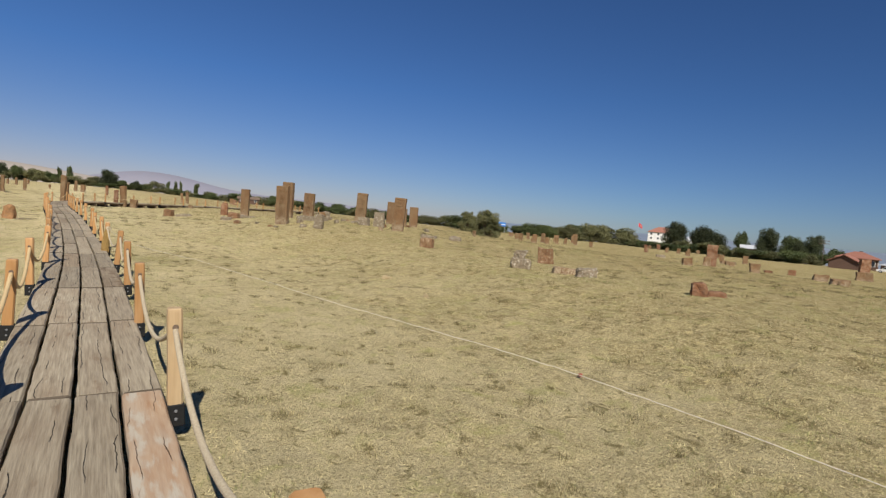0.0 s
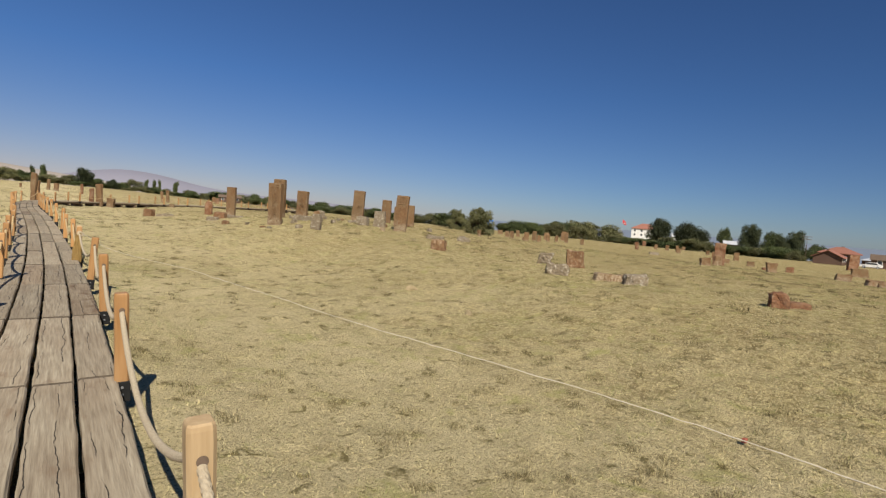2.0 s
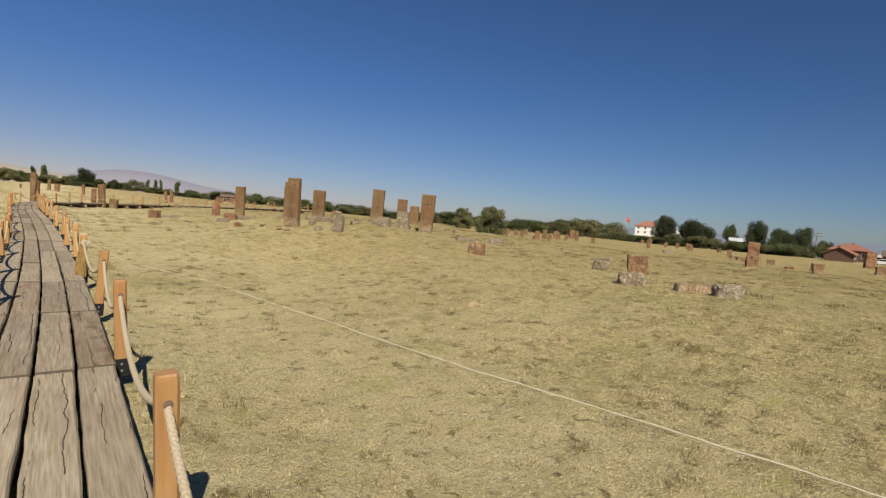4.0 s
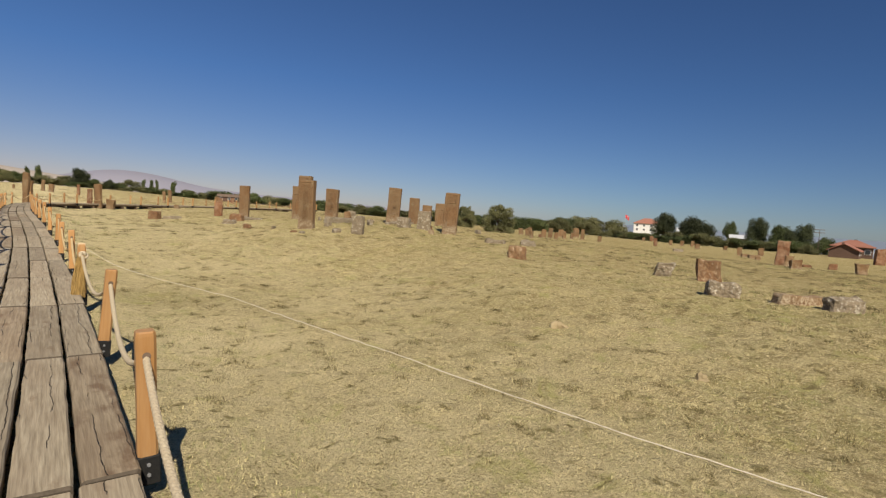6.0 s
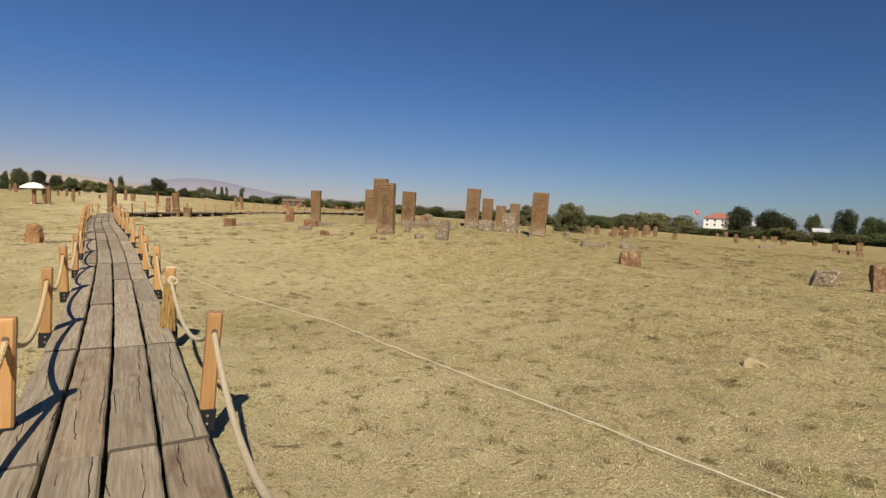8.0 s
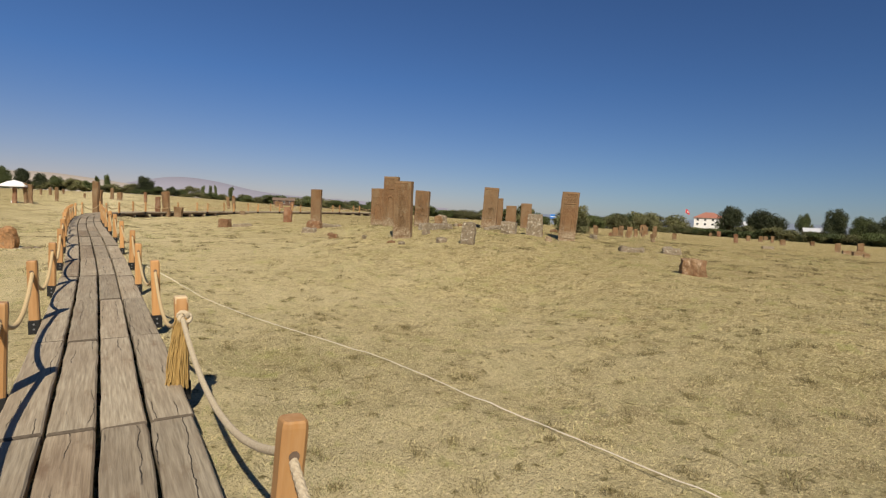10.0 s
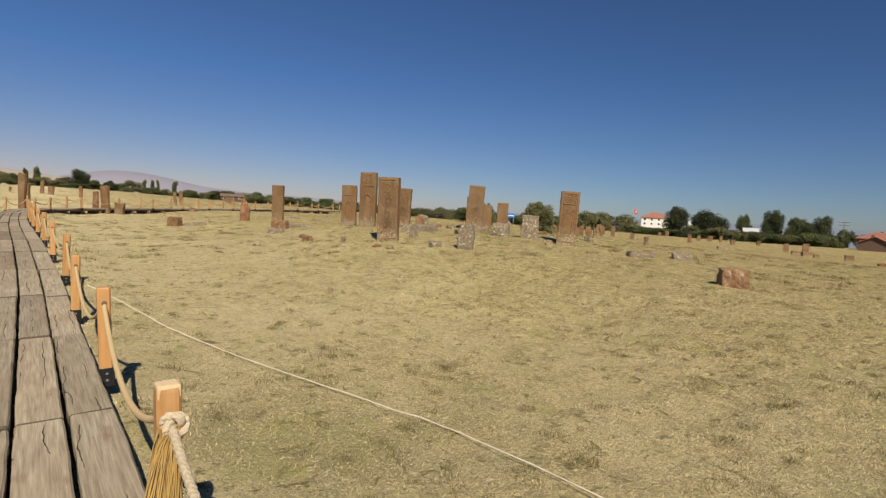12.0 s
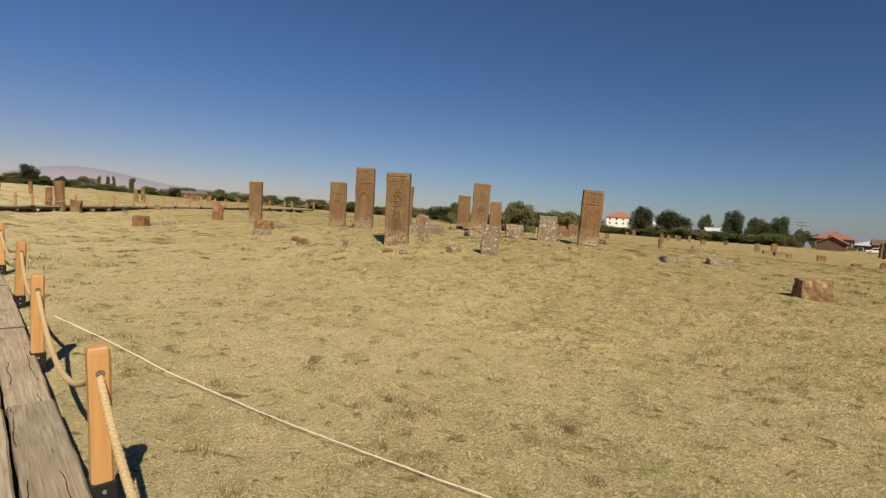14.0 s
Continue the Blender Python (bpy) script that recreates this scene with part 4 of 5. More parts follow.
for k in range(30):
    a, d = radians(17.0 + 1.22 * k + hedge_rnd.uniform(-0.5, 0.5)), 238 + hedge_rnd.uniform(-8, 8)
    bush(d * math.sin(a), 10 + d * math.cos(a), hedge_rnd.uniform(6, 11), hedge_rnd.uniform(3.6, 5.6) * (0.72 + 0.016 * k))
for k in range(20):
    u = k / 19
    bush(187.0 - 6.0 * math.sin(u * 3.1) + 5.0 * u + hedge_rnd.uniform(-2, 2), 136 - 66 * u + hedge_rnd.uniform(-1, 1), hedge_rnd.uniform(4.5, 7.5), hedge_rnd.uniform(2.4, 3.9) * (0.75 if u < 0.35 else 1.1))
bush(182.36, 101.69, 8.56, 4.15)
bush(183.90, 95.97, 8.30, 3.87)
bush(185.02, 90.83, 8.05, 3.57)
bush(186.06, 85.51, 7.79, 3.28)
bush(187.06, 79.89, 7.51, 3.00)
bush(224.11, 165.25, 13.76, 8.52)
bush(217.96, 174.00, 14.04, 7.82)
bush(213.85, 179.45, 14.20, 8.20)
bush(208.70, 185.90, 14.37, 7.94)
bush(77.50, 104.37, 7.68, 3.63)
bush(179.10, 188.48, 14.76, 4.52)
bush(186.95, 180.69, 13.75, 5.57)
bush(195.95, 170.89, 12.92, 7.37)
bush(202.15, 163.50, 11.39, 8.26)
bush(192.06, 143.92, 9.14, 3.79)
tree(-42.16, 284.81, 3.18, 7.04)
tree(-37.73, 285.45, 6.53, 8.30)
tree(-31.33, 286.25, 7.90, 7.86)
tree(-25.17, 286.88, 6.41, 6.43)
tree(-20.59, 287.26, 5.97, 5.78)
tree(-15.48, 287.60, 5.91, 4.66)
tree(-10.44, 287.84, 6.26, 4.48)
tree(12.78, 287.76, 8.74, 7.64)
tree(17.53, 287.50, 7.73, 3.78)
tree(23.07, 287.11, 4.30, 4.20)
poplar(-6.68, 327.96, 2.44, 7.95)
poplar(-2.26, 328.03, 3.47, 8.80)
poplar(41.58, 325.36, 2.28, 7.17)
poplar(44.99, 324.89, 2.30, 7.54)
poplar(47.56, 324.52, 1.74, 7.81)
poplar(55.50, 323.23, 3.25, 7.96)
bush(0.22, 298.04, 9.07, 4.06)
bush(7.11, 297.96, 6.99, 4.62)
bush(33.00, 296.18, 8.41, 5.32)
bush(40.55, 295.22, 9.91, 3.33)
bush(46.66, 294.30, 5.57, 3.42)
bush(56.58, 292.51, 9.80, 3.82)
bush(65.48, 290.60, 11.13, 2.80)
bush(70.13, 285.46, 12.43, 5.16)
bush(80.23, 282.65, 9.41, 4.48)
bush(85.46, 281.04, 8.56, 5.95)
bush(91.75, 278.94, 7.70, 5.15)
bush(107.95, 272.77, 9.12, 5.73)
bush(117.15, 268.75, 10.96, 6.18)
bush(127.75, 263.60, 12.60, 5.89)
rnd = random.Random(77)
for k in range(46):
    a, d = radians(-13 + k * 1.02), 286 + rnd.uniform(-14, 14)
    bush(d * math.sin(a), 8 + d * math.cos(a), rnd.uniform(5.5, 9.0), rnd.uniform(2.4, 4.4) * (1.15 if k < 14 else 0.9))

# ---- distant small slabs ----
small_slab(-19.00, 138.14, 0.42, 1.39)
small_slab(-16.71, 128.51, 0.55, 1.59)
small_slab(-6.94, 98.09, 0.38, 1.01)
small_slab(-4.60, 75.88, 0.39, 1.35)
small_slab(0.05, 84.87, 0.36, 1.32)
small_slab(3.30, 79.62, 0.29, 1.19)
small_slab(0.81, 82.16, 0.70, 0.94)
small_slab(10.20, 68.03, 0.28, 1.19)
small_slab(10.85, 68.66, 0.34, 1.39)
small_slab(-2.82, 89.56, 0.24, 0.57)
small_slab(-7.82, 96.57, 0.25, 0.75)
small_slab(-6.25, 109.46, 0.29, 0.70)
small_slab(-0.77, 50.03, 0.38, 2.14)
small_slab(-0.50, 50.03, 0.16, 1.60)
small_slab(2.80, 51.95, 0.41, 1.35)
small_slab(3.32, 51.91, 0.56, 1.75)
small_slab(4.05, 51.85, 0.57, 0.72)
small_slab(-6.16, 67.70, 0.28, 1.70)
small_slab(-5.84, 67.73, 0.37, 1.62)
small_slab(-6.92, 67.61, 0.36, 1.31)
small_slab(20.40, 88.78, 0.67, 0.88)
small_slab(20.07, 85.12, 0.51, 0.84)
small_slab(22.79, 89.72, 0.56, 0.91)
small_slab(9.97, 45.28, 0.41, 0.94)
small_slab(8.80, 54.02, 0.40, 0.30)
small_slab(83.44, 57.14, 0.92, 1.68)
small_slab(92.39, 54.55, 0.93, 1.45)
small_slab(80.27, 41.91, 0.80, 1.93)
small_slab(88.64, 42.59, 0.85, 1.91)
small_slab(107.12, 56.66, 1.14, 1.07)
small_slab(65.57, 71.39, 0.97, 1.30)
small_slab(60.79, 65.24, 0.88, 1.31)
small_slab(74.36, 70.23, 1.01, 2.06)
small_slab(91.77, 81.24, 1.22, 2.05)
small_slab(84.05, 74.56, 1.11, 1.69)
small_slab(58.65, 59.92, 0.77, 1.39)
small_slab(64.01, 63.42, 0.83, 1.79)
small_slab(62.13, 60.54, 0.79, 1.58)
small_slab(67.33, 63.39, 0.85, 1.75)
small_slab(71.50, 65.30, 0.87, 1.59)
small_slab(72.96, 64.25, 0.87, 1.90)
small_slab(72.46, 60.41, 0.84, 1.38)
small_slab(53.52, 64.34, 0.79, 1.41)
small_slab(77.34, 86.04, 1.08, 1.45)
small_slab(74.45, 77.76, 1.00, 1.79)
small_slab(176.09, 115.62, 1.53, 2.06)
small_slab(106.32, 67.71, 0.91, 1.59)
small_slab(110.13, 67.38, 0.92, 1.62)
small_slab(111.19, 65.62, 0.90, 1.48)
small_slab(170.27, 97.14, 1.35, 1.87)
small_slab(167.31, 113.18, 1.49, 1.39)
small_slab(36.83, 20.03, 0.68, 1.55)
small_slab(26.02, 15.36, 0.47, 0.38)
small_slab(62.07, 25.02, 0.9, 0.8)
small_slab(31.26, 14.45, 0.53, 0.52)
small_slab(106.6, 32.4, 2.0, 3.4)
small_slab(113.5, 34.4, 1.7, 3.3)
small_slab(73.5, 22.2, 1.9, 1.0)
small_slab(25.55, 8.53, 0.73, 0.23)
small_slab(72.9, 36.9, 1.7, 0.5)
small_slab(33.13, 18.27, 0.42, 0.61)
small_slab(61.21, 26.9, 0.8, 0.42)
small_slab(31.06, 11.21, 0.65, 0.31)
small_slab(24.19, 7.93, 0.34, 0.19)
small_slab(67.84, 31.37, 0.95, 0.85)
small_slab(68.84, 34.67, 0.8, 0.6)
small_slab(76.09, 39.36, 1.05, 0.57)
small_slab(70.02, 45.53, 1.5, 0.42, LICHEN)
small_slab(18.67, 23.86, 0.15, 0.33)
small_slab(60.94, 62.61, 0.71, 0.91)
small_slab(59.97, 58.62, 0.67, 1.11)


# ---- houses and other distant things ----
def gable_house(x, y, w, d, tall, rise, angle, wall_mat, roof_mat, label, windows=3, eave=0.4):
    z = ground_z(x, y) - 0.2
    thing = empty("house", Matrix.Translation((x, y, z)) @ Euler((0, 0, radians(angle))).to_matrix().to_4x4(), label, "house")
    t = tall + 0.2
    v = [(-w / 2, -d / 2, 0), (w / 2, -d / 2, 0), (w / 2, d / 2, 0), (-w / 2, d / 2, 0), (-w / 2, -d / 2, t), (w / 2, -d / 2, t), (w / 2, d / 2, t), (-w / 2, d / 2, t), (-w / 2, 0, t + rise), (w / 2, 0, t + rise)]
    part("wall", (v, [(0, 1, 5, 4), (2, 3, 7, 6), (1, 2, 6, 9, 5), (3, 0, 4, 8, 7), (3, 2, 1, 0)]), wall_mat, thing)
    e, k = eave, rise / (d / 2)
    lo = t - e * k + 0.05
    r = [(-w / 2 - e, -d / 2 - e, lo), (w / 2 + e, -d / 2 - e, lo), (w / 2 + e, 0, t + rise + 0.05), (-w / 2 - e, 0, t + rise + 0.05), (-w / 2 - e, d / 2 + e, lo), (w / 2 + e, d / 2 + e, lo)]
    r += [(a, b, c + 0.14) for a, b, c in r]
    roof = part("roof", (r, [(0, 3, 2, 1), (3, 4, 5, 2), (6, 7, 8, 9), (9, 8, 11, 10), (0, 1, 7, 6), (4, 10, 11, 5), (0, 6, 9, 3), (3, 9, 10, 4), (1, 2, 8, 7), (2, 5, 11, 8)]), roof_mat, thing)
    part("chimney", box(0.6, 0.6, 1.0, 0.03, (w * 0.25, d * 0.12, t + rise * 0.6)), wall_mat, roof)
    for k_ in range(windows):
        px = (k_ + 0.5) / windows * w - w / 2
        win = part("window", box(1.1, 0.08, 1.2, 0.02, (px, -d / 2 - 0.03, t * 0.45)), PLASTER, thing, "framed window")
        part("pane", box(0.9, 0.04, 1.0, 0, (px, -d / 2 - 0.07, t * 0.45 + 0.1)), GLASS, win, "dark glass")
    return thing


def hip_house(x, y, w, d, top, rise, angle, wall_mat, roof_mat, label, storeys=2, eave=0.7):
    """A house with a hipped tile roof whose ridge stands at the height top."""
    z = ground_z(x, y) - 0.2
    thing = empty("house", Matrix.Translation((x, y, z)) @ Euler((0, 0, radians(angle))).to_matrix().to_4x4(), label, "house")
    t = top - z - rise
    part("wall", box(w, d, t, 0.03), wall_mat, thing)
    e, half = eave, (w - d) / 2
    low, high = [(-w / 2 - e, -d / 2 - e), (w / 2 + e, -d / 2 - e), (w / 2 + e, d / 2 + e), (-w / 2 - e, d / 2 + e)], [(-half, 0), (half, 0)]
    v = [(px, py, t) for px, py in low] + [(px, py, t + 0.18) for px, py in low] + [(px, py, t + rise) for px, py in high]
    roof = part("roof", (v, [(3, 2, 1, 0), (0, 1, 5, 4), (1, 2, 6, 5), (2, 3, 7, 6), (3, 0, 4, 7), (4, 5, 9, 8), (5, 6, 9), (6, 7, 8, 9), (7, 4, 8)]), roof_mat, thing)
    part("chimney", box(0.7, 0.7, 1.1, 0.04, (half * 0.5, d * 0.16, t + rise * 0.55)), wall_mat, roof)
    for level in range(storeys):
        base = t - 2.9 * (level + 1) + 0.9
        for k in range(4):
            px = (k + 0.5) / 4 * w - w / 2
            win = part("window", box(1.5, 0.10, 1.5, 0.03, (px, -d / 2 - 0.03, base)), PLASTER, thing, "framed window")
            part("pane", box(1.25, 0.04, 1.25, 0, (px, -d / 2 - 0.09, base + 0.12)), GLASS, win, "dark glass")
        for sx in (-1, 1):
            win = part("window", box(0.10, 1.5, 1.5, 0.03, (sx * (w / 2 + 0.03), 0, base)), PLASTER, thing, "framed window")
            part("pane", box(0.04, 1.25, 1.25, 0, (sx * (w / 2 + 0.09), 0, base + 0.12)), GLASS, win, "dark glass")
    return thing


hip_house(342.0, 223.0, 18, 13, 5.9, 3.8, -57, PLASTER, ROOF, "white two-storey house with a red hipped tile roof")
hip_house(190.0, 59.5, 9.5, 7.5, 0.9, 2.0, -76, BRICKY, ROOF, "brown house with a red hipped tile roof behind the barn", 1, 0.6)
hip_house(205.0, 51.0, 13, 8.0, -1.1, 1.6, -80, BRICKY, SHEET, "long brown house with a low grey roof behind the barn", 1, 0.5)
gable_house(161.5, 53.0, 9.0, 6.0, 2.0, 1.5, 12, BRICKY, ROOF, "low brown masonry barn with a red tile roof", 2, 0.5)
gable_house(252.0, 145.5, 7, 7, 6.6, 1.5, -55, PLASTER, SHEET, "white shed with a pale metal roof among trees", 3)
gable_house(253.7, 120.5, 7.5, 7, 5.6, 1.4, -60, BRICKY, SHEET, "low shed with a pale metal roof among trees", 3)
gable_house(172.0, 43.5, 7.0, 5.0, 2.2, 1.2, -75, BRICKY, BEAM, "dark-roofed low outbuilding at the field's edge", 2, 0.3)
gable_house(66.0, 255.0, 9.0, 7.0, 2.2, 1.0, -15, BRICKY, BEAM, "long low brown house on the skyline", 3)
gable_house(88.0, 248.0, 7.0, 7.0, 2.0, 1.0, -18, BRICKY, BEAM, "low brown house beside the skyline trees", 3)


def flag(x, y, top):
    z = ground_z(x, y)
    thing = empty("flagpole", Matrix.Translation((x, y, z)), "red flag with a white crescent hanging from a pole", "flag")
    part("pole", tube([(0, 0, 0), (0, 0, top * 0.5), (0, 0, top)], lambda t: 0.06 * (1 - 0.4 * t), 8), SHEET, thing)
    nx, nz, verts, faces = 12, 10, [], []
    for j in range(nz + 1):
        for i in range(nx + 1):
            u, v = i / nx, j / nz
            verts.append((0.06 + u * 1.6, 0.3 * math.sin(u * 9 + v * 2) * u - u * 1.4, top - 0.1 - v * 2.3 - u * 1.3))
    for j in range(nz):
        for i in range(nx):
            a = j * (nx + 1) + i
            faces.append((a, a + nx + 1, a + nx + 2, a + 1))
    cloth = part("cloth", (verts, faces), FLAG_RED, thing, "red cloth")
    ring = [(0.85 + 0.4 * math.cos(t), -1.1, top - 2.0 + 0.45 * math.sin(t)) for t in np.linspace(0.7, 5.6, 14)]
    part("crescent", tube(ring, 0.15, 6), CANVAS, cloth, "white crescent")
    return thing


flag(288.3, 204.5, 15.5)


def power_pole(x, y, tall):
    thing = empty("power_pole", Matrix.Translation((x, y, ground_z(x, y))) @ pose(0, 0, 0, 0, 0, -65), "grey power pole with two cross-arms", "pole")
    part("mast", tube([(0, 0, 0), (0, 0, tall)], lambda t: 0.09 * (1 - 0.4 * t), 8), BEAM, thing)
    for z in (tall * 0.97, tall * 0.86):
        part("cross_arm", box(2.6, 0.14, 0.14, 0.02, (0, 0, z)), BEAM, thing)
        for k in (-1.1, -0.5, 0.5, 1.1):
            part("insulator", tube([(k, 0, z + 0.14), (k, 0, z + 0.38)], 0.05, 6), SHEET, thing, "pale insulator")


power_pole(183.0, 66.0, 7.6)


def parasol(x, y):
    z = ground_z(x, y)
    thing = empty("parasol", Matrix.Translation((x, y, z)), "open white canvas parasol with a white base", "parasol")
    sides, verts, faces = 8, [], []
    for k in range(sides):
        a = 2 * math.pi * k / sides
        verts += [(1.55 * math.cos(a), 1.55 * math.sin(a), 2.02), (0.8 * math.cos(a), 0.8 * math.sin(a), 2.40), (1.55 * math.cos(a), 1.55 * math.sin(a), 1.86)]
    verts.append((0, 0, 2.62))
    top = len(verts) - 1
    for k in range(sides):
        a, b = 3 * k, 3 * ((k + 1) % sides)
        faces += [(a, b, b + 1, a + 1), (a + 1, b + 1, top), (a + 2, b + 2, b, a)]
    part("canopy", (verts, faces), CANVAS, thing, "white canvas canopy")
    part("pole", tube([(0, 0, 0.1), (0, 0, 2.6)], 0.03, 8), BEAM, thing)
    part("base", box(0.7, 0.7, 0.22, 0.05), CANVAS, thing, "white weight")
    for k in range(sides):
        a = 2 * math.pi * k / sides
        part("rib", tube([(0, 0, 2.58), (0.8 * math.cos(a), 0.8 * math.sin(a), 2.37), (1.52 * math.cos(a), 1.52 * math.sin(a), 2.0)], 0.012, 4), BEAM, thing)
    return thing


parasol(-6.95, 68.0).scale = (0.68, 0.68, 0.74)


def signboard(x, y, w, tall, top):
    thing = empty("signboard", Matrix.Translation((x, y, ground_z(x, y))) @ pose(0, 0, 0, 0, 0, -42), "blue signboard with a white band on two grey posts", "sign")
    for k in (-0.38, 0.38):
        part("post", tube([(k * w, 0.05, 0), (k * w, 0.05, top)], 0.04, 6), SHEET, thing, "grey post")
    board = part("board", box(w, 0.05, tall, 0.01, (0, 0, top - tall)), BLUE, thing, "blue board")
    part("band", box(w * 0.86, 0.02, tall * 0.16, 0.004, (0, -0.032, top - tall * 0.62)), CANVAS, board, "white band")
    return thing


signboard(103.7, 119.7, 2.1, 1.15, 3.15)


def car(x, y, angle):
    thing = empty("car", Matrix.Translation((x, y, ground_z(x, y))) @ pose(0, 0, 0, 0, 0, angle), "white saloon car parked by the outbuilding", "car")
    side = [(-2.1, 0.35), (2.1, 0.35), (2.15, 0.75), (1.2, 0.92), (0.65, 1.42), (-1.0, 1.45), (-1.6, 0.98), (-2.12, 0.9)]
    n = len(side)
    verts = [(px, sy * 0.82, pz) for sy in (-1, 1) for px, pz in side]
    faces = [tuple(range(n))[::-1], tuple(range(n, 2 * n))] + [(k, (k + 1) % n, n + (k + 1) % n, n + k) for k in range(n)]
    body = part("body", (verts, faces), PLASTER, thing, "white bodywork")
    for sy in (-1, 1):
        glass = [(1.05, 0.96), (0.62, 1.36), (-0.95, 1.38), (-1.4, 1.0)]
        part("window", ([(px, sy * 0.826, pz) for px, pz in glass] + [(px, sy * 0.80, pz) for px, pz in glass], [(0, 1, 2, 3), (4, 7, 6, 5), (0, 4, 5, 1), (1, 5, 6, 2), (2, 6, 7, 3), (3, 7, 4, 0)]), GLASS, body, "dark side glass")
        for px in (-1.3, 1.35):
            ring = [(px, sy * 0.70, 0.32), (px, sy * 0.86, 0.32)]
            wheel = part("wheel", tube(ring, 0.32, 14), STEEL, thing, "black tyre")
            part("rim", tube([(px, sy * 0.84, 0.32), (px, sy * 0.87, 0.32)], 0.19, 12), SHEET, wheel, "grey rim")


car(157.6, 43.2, 100)


# ---- far hills ----
def ridge(name, bearing, spread, dist, base, peaks, mat, label):
    n, verts, faces = 90, [], []
    for i in range(n + 1):
        u = i / n
        a = radians(bearing + (u - 0.5) * spread)
        hgt = base + sum(p * math.exp(-((u - c) / s) ** 2) for c, s, p in peaks) + 2.0 * noise.noise((u * 9, dist * 0.01, 0)) * dist / 900
        hgt *= math.sin(math.pi * min(1, max(0, u)))
        for r, k in ((1.0, -0.02), (1.12, 0.55), (1.3, 1.0), (1.5, 0.0)):
            verts.append((math.sin(a) * dist * r, math.cos(a) * dist * r, hgt * k if k > 0 else -20))
    for i in range(n):
        for k in range(3):
            o = i * 4 + k
            faces.append((o, o + 4, o + 5, o + 1))
    return tagged(part(name, mesh_of(name, verts, faces, mat, True), mat), label, "hill", kind="structure")


# water coloured like the low sky: the haze over it is in the base colour
lake = part("water", ([(330, -2500, -13.2), (4000, -2500, -13.2), (4000, 2600, -13.2), (1200, 3000, -13.2), (150, 620, -13.2)], [(0, 1, 2, 3, 4)]), material("haze_tinted_water", (0.19, 0.215, 0.25), (0.20, 0.225, 0.26), grain=(0.02, 0.02, 0.02), rough=0.5, bump=0, vary=0))
tagged(lake, "blue lake far beyond the village, haze mixed into its colour", "water", kind="structure")
ridge("backdrop_hill", -10, 50, 900, 10, [(0.60, 0.25, 27)], HILL, "dry hills beyond the trees, paled by haze in their colour")
ridge("backdrop_ridge", 12, 40, 2600, 35, [(0.32, 0.16, 100)], RIDGE, "mountain far beyond the field, its colour tinted to look hazy")


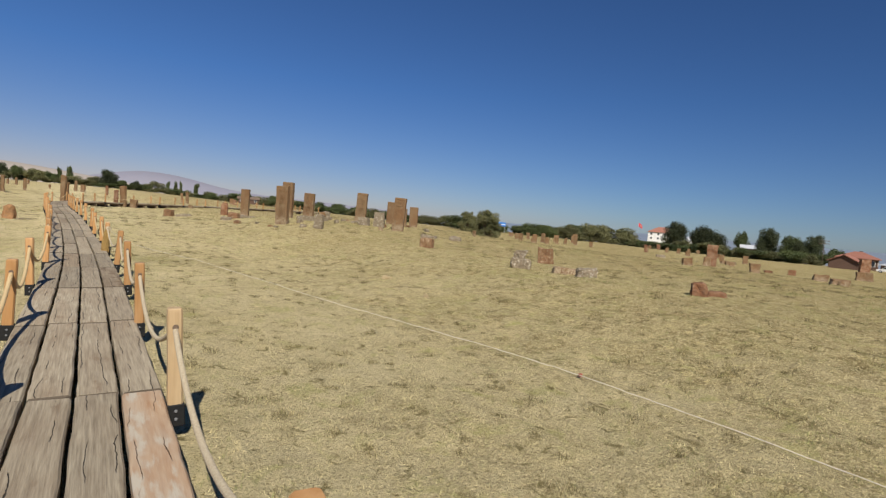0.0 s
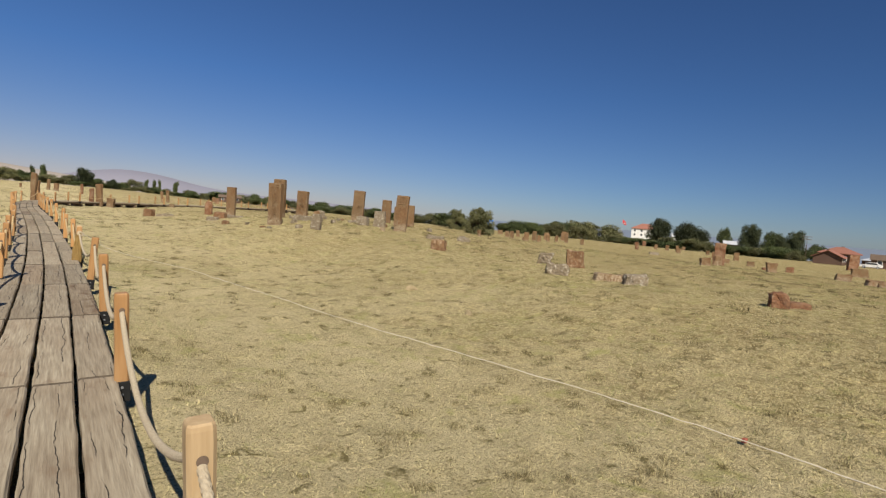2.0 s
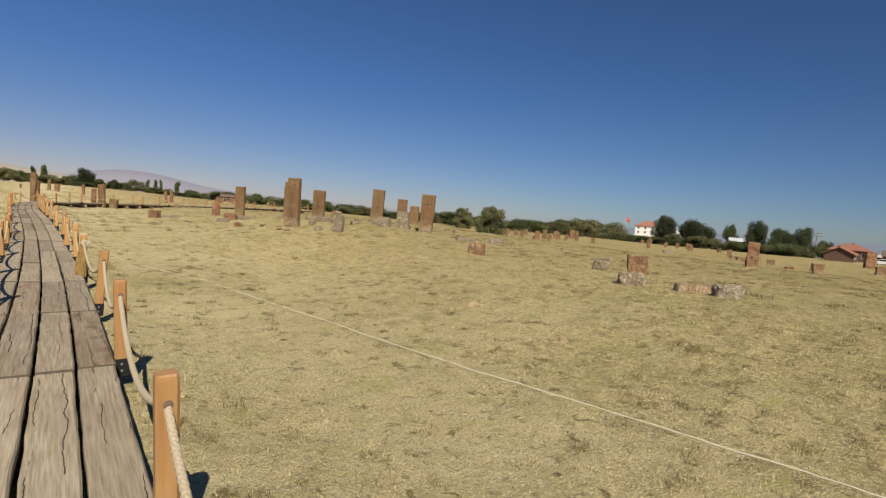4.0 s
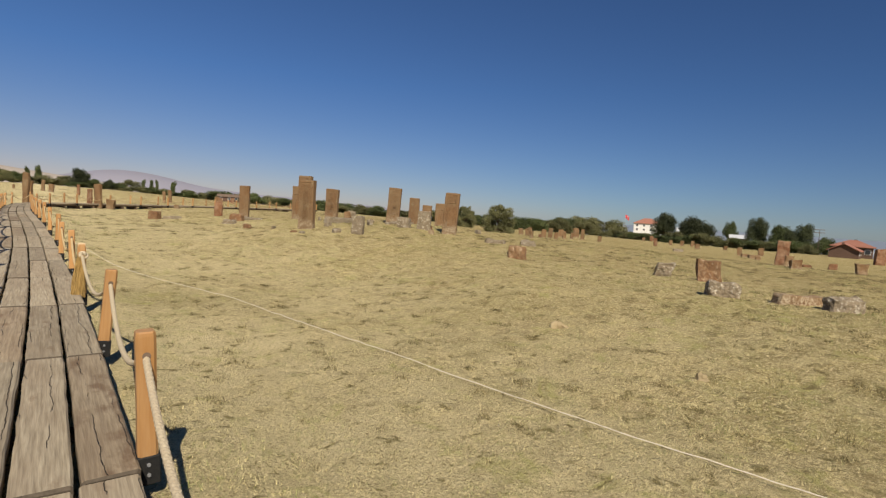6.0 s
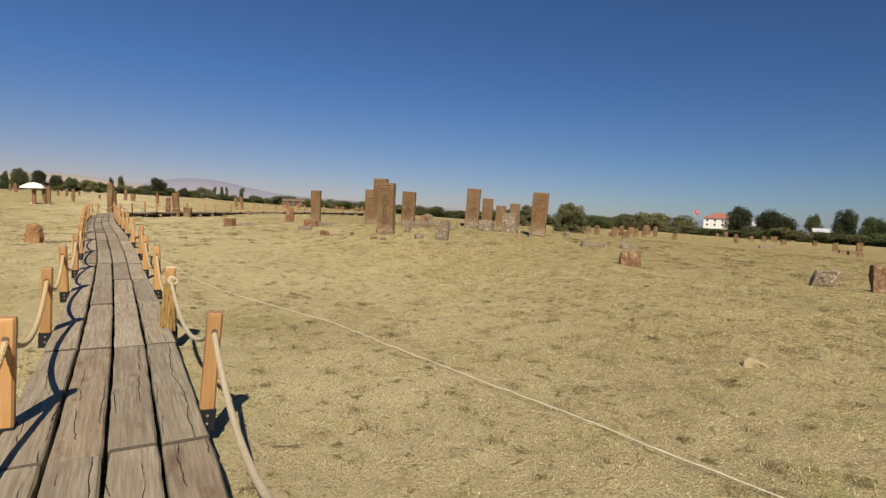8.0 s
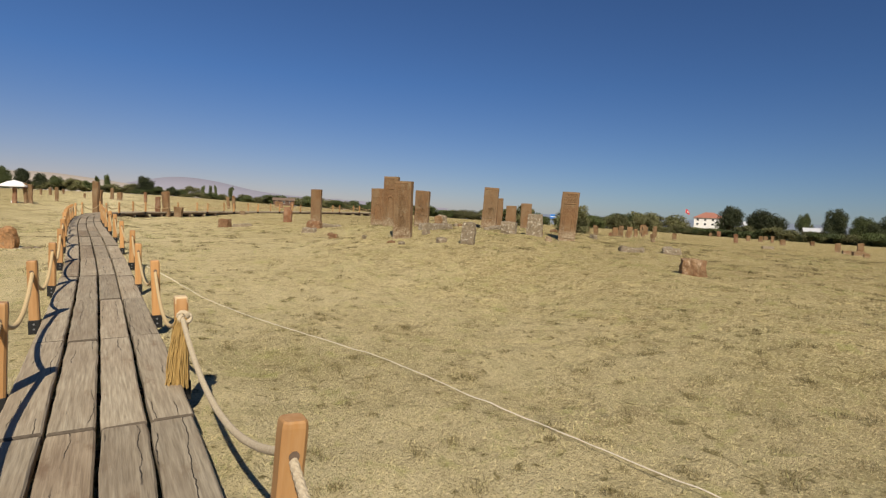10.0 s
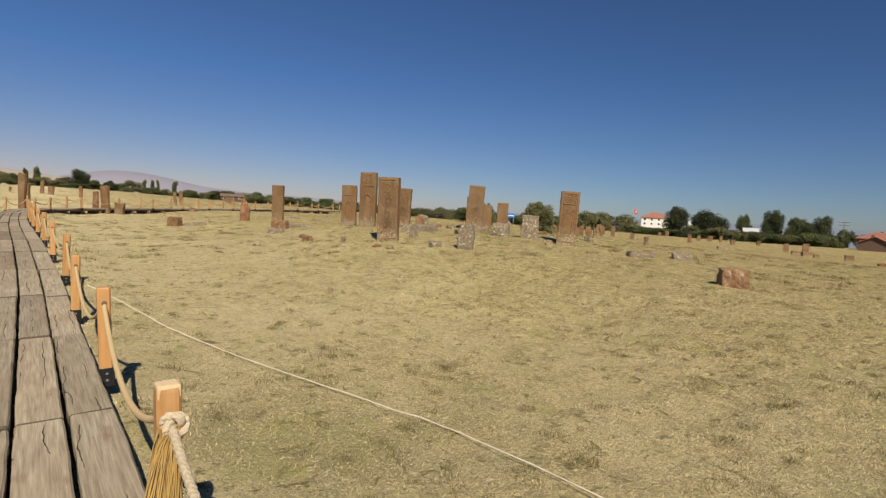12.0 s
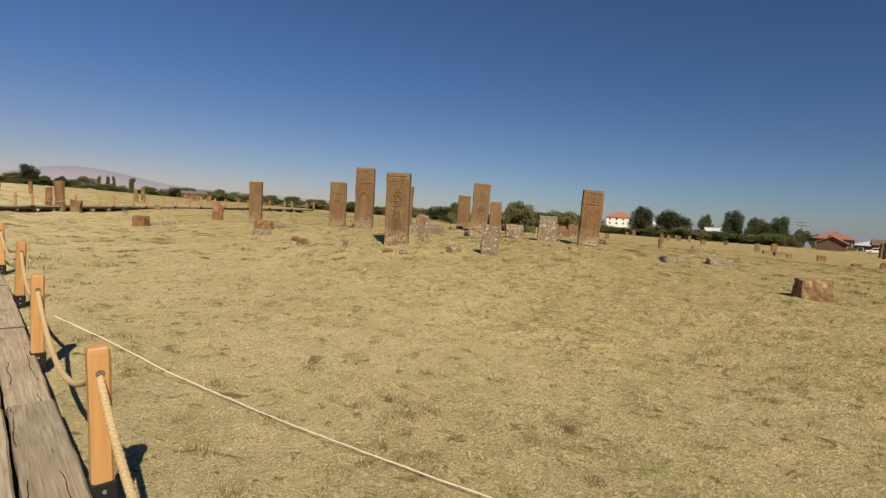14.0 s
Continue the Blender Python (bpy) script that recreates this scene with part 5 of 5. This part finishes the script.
# ---- grass tufts, weeds and straw ----
def blades(name, mat_a, n, area, tall, width, seed, label, clump=0, spread=0.05, fade=(6, 14), near=(-2, -1), flat=0.5, patch=0.0):
    rng = np.random.default_rng(seed)
    x0, x1, y0, y1 = area
    if clump:
        cx, cy = rng.uniform(x0, x1, n // clump), rng.uniform(y0, y1, n // clump)
        size = rng.uniform(0.5, 1.6, n // clump)
        who = rng.integers(0, n // clump, n)
        x, y = cx[who] + rng.normal(0, spread, n) * size[who], cy[who] + rng.normal(0, spread, n) * size[who]
        scale = size[who]
    else:
        x, y, scale = rng.uniform(x0, x1, n), rng.uniform(y0, y1, n), np.ones(n)
    ok = (x > np.interp(y, LINE_Y, LINE_X) + 0.60) | (x < np.interp(y, LINE_Y, LINE_X) - 0.60)
    away = np.hypot(x - 0.2, np.maximum(0, y - 14))
    ok &= rng.random(n) > step(fade[0], fade[1], away)
    ok &= rng.random(n) < step(near[0], near[1], away) + 1e-6
    if patch:
        kept = np.flatnonzero(ok)
        thick = np.array([noise.noise((x[k] * patch, y[k] * patch, seed)) + 0.6 * noise.noise((x[k] * patch * 2.7, y[k] * patch * 2.7, seed + 4)) for k in kept])
        ok[kept] = rng.random(len(kept)) < step(-0.35, 0.35, thick) + 0.12
    x, y, scale = x[ok], y[ok], scale[ok]
    n = len(x)
    z = land(x, y) + np.array([lump(a, b) for a, b in zip(x, y)]) - 0.006
    ang, lean, hgt = rng.uniform(0, 6.28, n), rng.uniform(flat, 1.45, n), tall * rng.uniform(0.4, 1.25, n) * scale
    wide = width * rng.uniform(0.6, 1.4, n)
    dirx, diry = np.cos(ang), np.sin(ang)
    v = np.zeros((n, 3, 3))
    v[:, 0] = np.stack([x - diry * wide, y + dirx * wide, z], 1)
    v[:, 1] = np.stack([x + diry * wide, y - dirx * wide, z], 1)
    v[:, 2] = np.stack([x + dirx * hgt * np.sin(lean), y + diry * hgt * np.sin(lean), z + hgt * np.cos(lean) + 0.004], 1)
    me = bpy.data.meshes.new(name)
    me.vertices.add(n * 3)
    me.vertices.foreach_set("co", v.ravel())
    me.loops.add(n * 3)
    me.loops.foreach_set("vertex_index", np.arange(n * 3))
    me.polygons.add(n)
    me.polygons.foreach_set("loop_start", np.arange(n) * 3)
    me.materials.append(mat_a)
    me.update(calc_edges=True)
    return tagged(new(name, me), label, "grass", kind="stuff")


STRAW = material("straw_blade", (0.60, 0.475, 0.22), (0.86, 0.735, 0.42), grain=(30, 30, 30), broad=(0.6, 0.6, 0.6), bump=0, stain=(0.44, 0.375, 0.17), vary=0)
GREENISH = material("fading_green_blade", (0.165, 0.175, 0.055), (0.33, 0.33, 0.12), grain=(30, 30, 30), broad=(0.6, 0.6, 0.6), bump=0, vary=0)
WEED = material("dry_weed", (0.085, 0.068, 0.029), (0.215, 0.17, 0.075), grain=(30, 30, 30), broad=(2, 2, 2), bump=0, vary=0)
blades("straw_grass", STRAW, 620000, (-3, 14, 1.0, 28), 0.036, 0.0019, 1, "short dry mown straw-coloured grass", patch=4.0)
blades("straw_grass", STRAW, 330000, (-12, 34, 3.0, 50), 0.055, 0.004, 2, "short dry straw-coloured grass on the rise", fade=(18, 38), near=(6, 13), flat=0.95, patch=2.2)
blades("straw_grass", STRAW, 110000, (-30, 80, 14.0, 110), 0.09, 0.009, 6, "dry straw-coloured grass farther off", fade=(50, 90), near=(22, 36), flat=0.95, patch=0.8)
blades("green_grass", GREENISH, 190000, (-3, 14, 1.0, 28), 0.036, 0.0020, 3, "fading green blades in the dry grass", clump=130, spread=0.11, patch=0.5)
blades("green_grass", GREENISH, 90000, (-12, 34, 3.0, 50), 0.075, 0.005, 7, "fading green tufts on the rise", clump=60, spread=0.16, fade=(18, 38), near=(6, 13), flat=0.4, patch=0.3)
blades("weeds", WEED, 190000, (0.8, 16, 1.5, 30), 0.042, 0.003, 4, "dark dry weed tufts in the grass", clump=110, spread=0.046, fade=(5, 14), flat=0.3)
blades("weeds", WEED, 290000, (-10, 40, 2.0, 56), 0.055, 0.007, 5, "dark dry weed tufts on the rise", clump=90, spread=0.085, fade=(20, 44), near=(7, 13), flat=0.42)
blades("weeds", WEED, 190000, (-30, 95, 14.0, 130), 0.07, 0.014, 8, "dark dry weed tufts farther off", clump=80, spread=0.24, fade=(60, 110), near=(24, 40), flat=0.55)
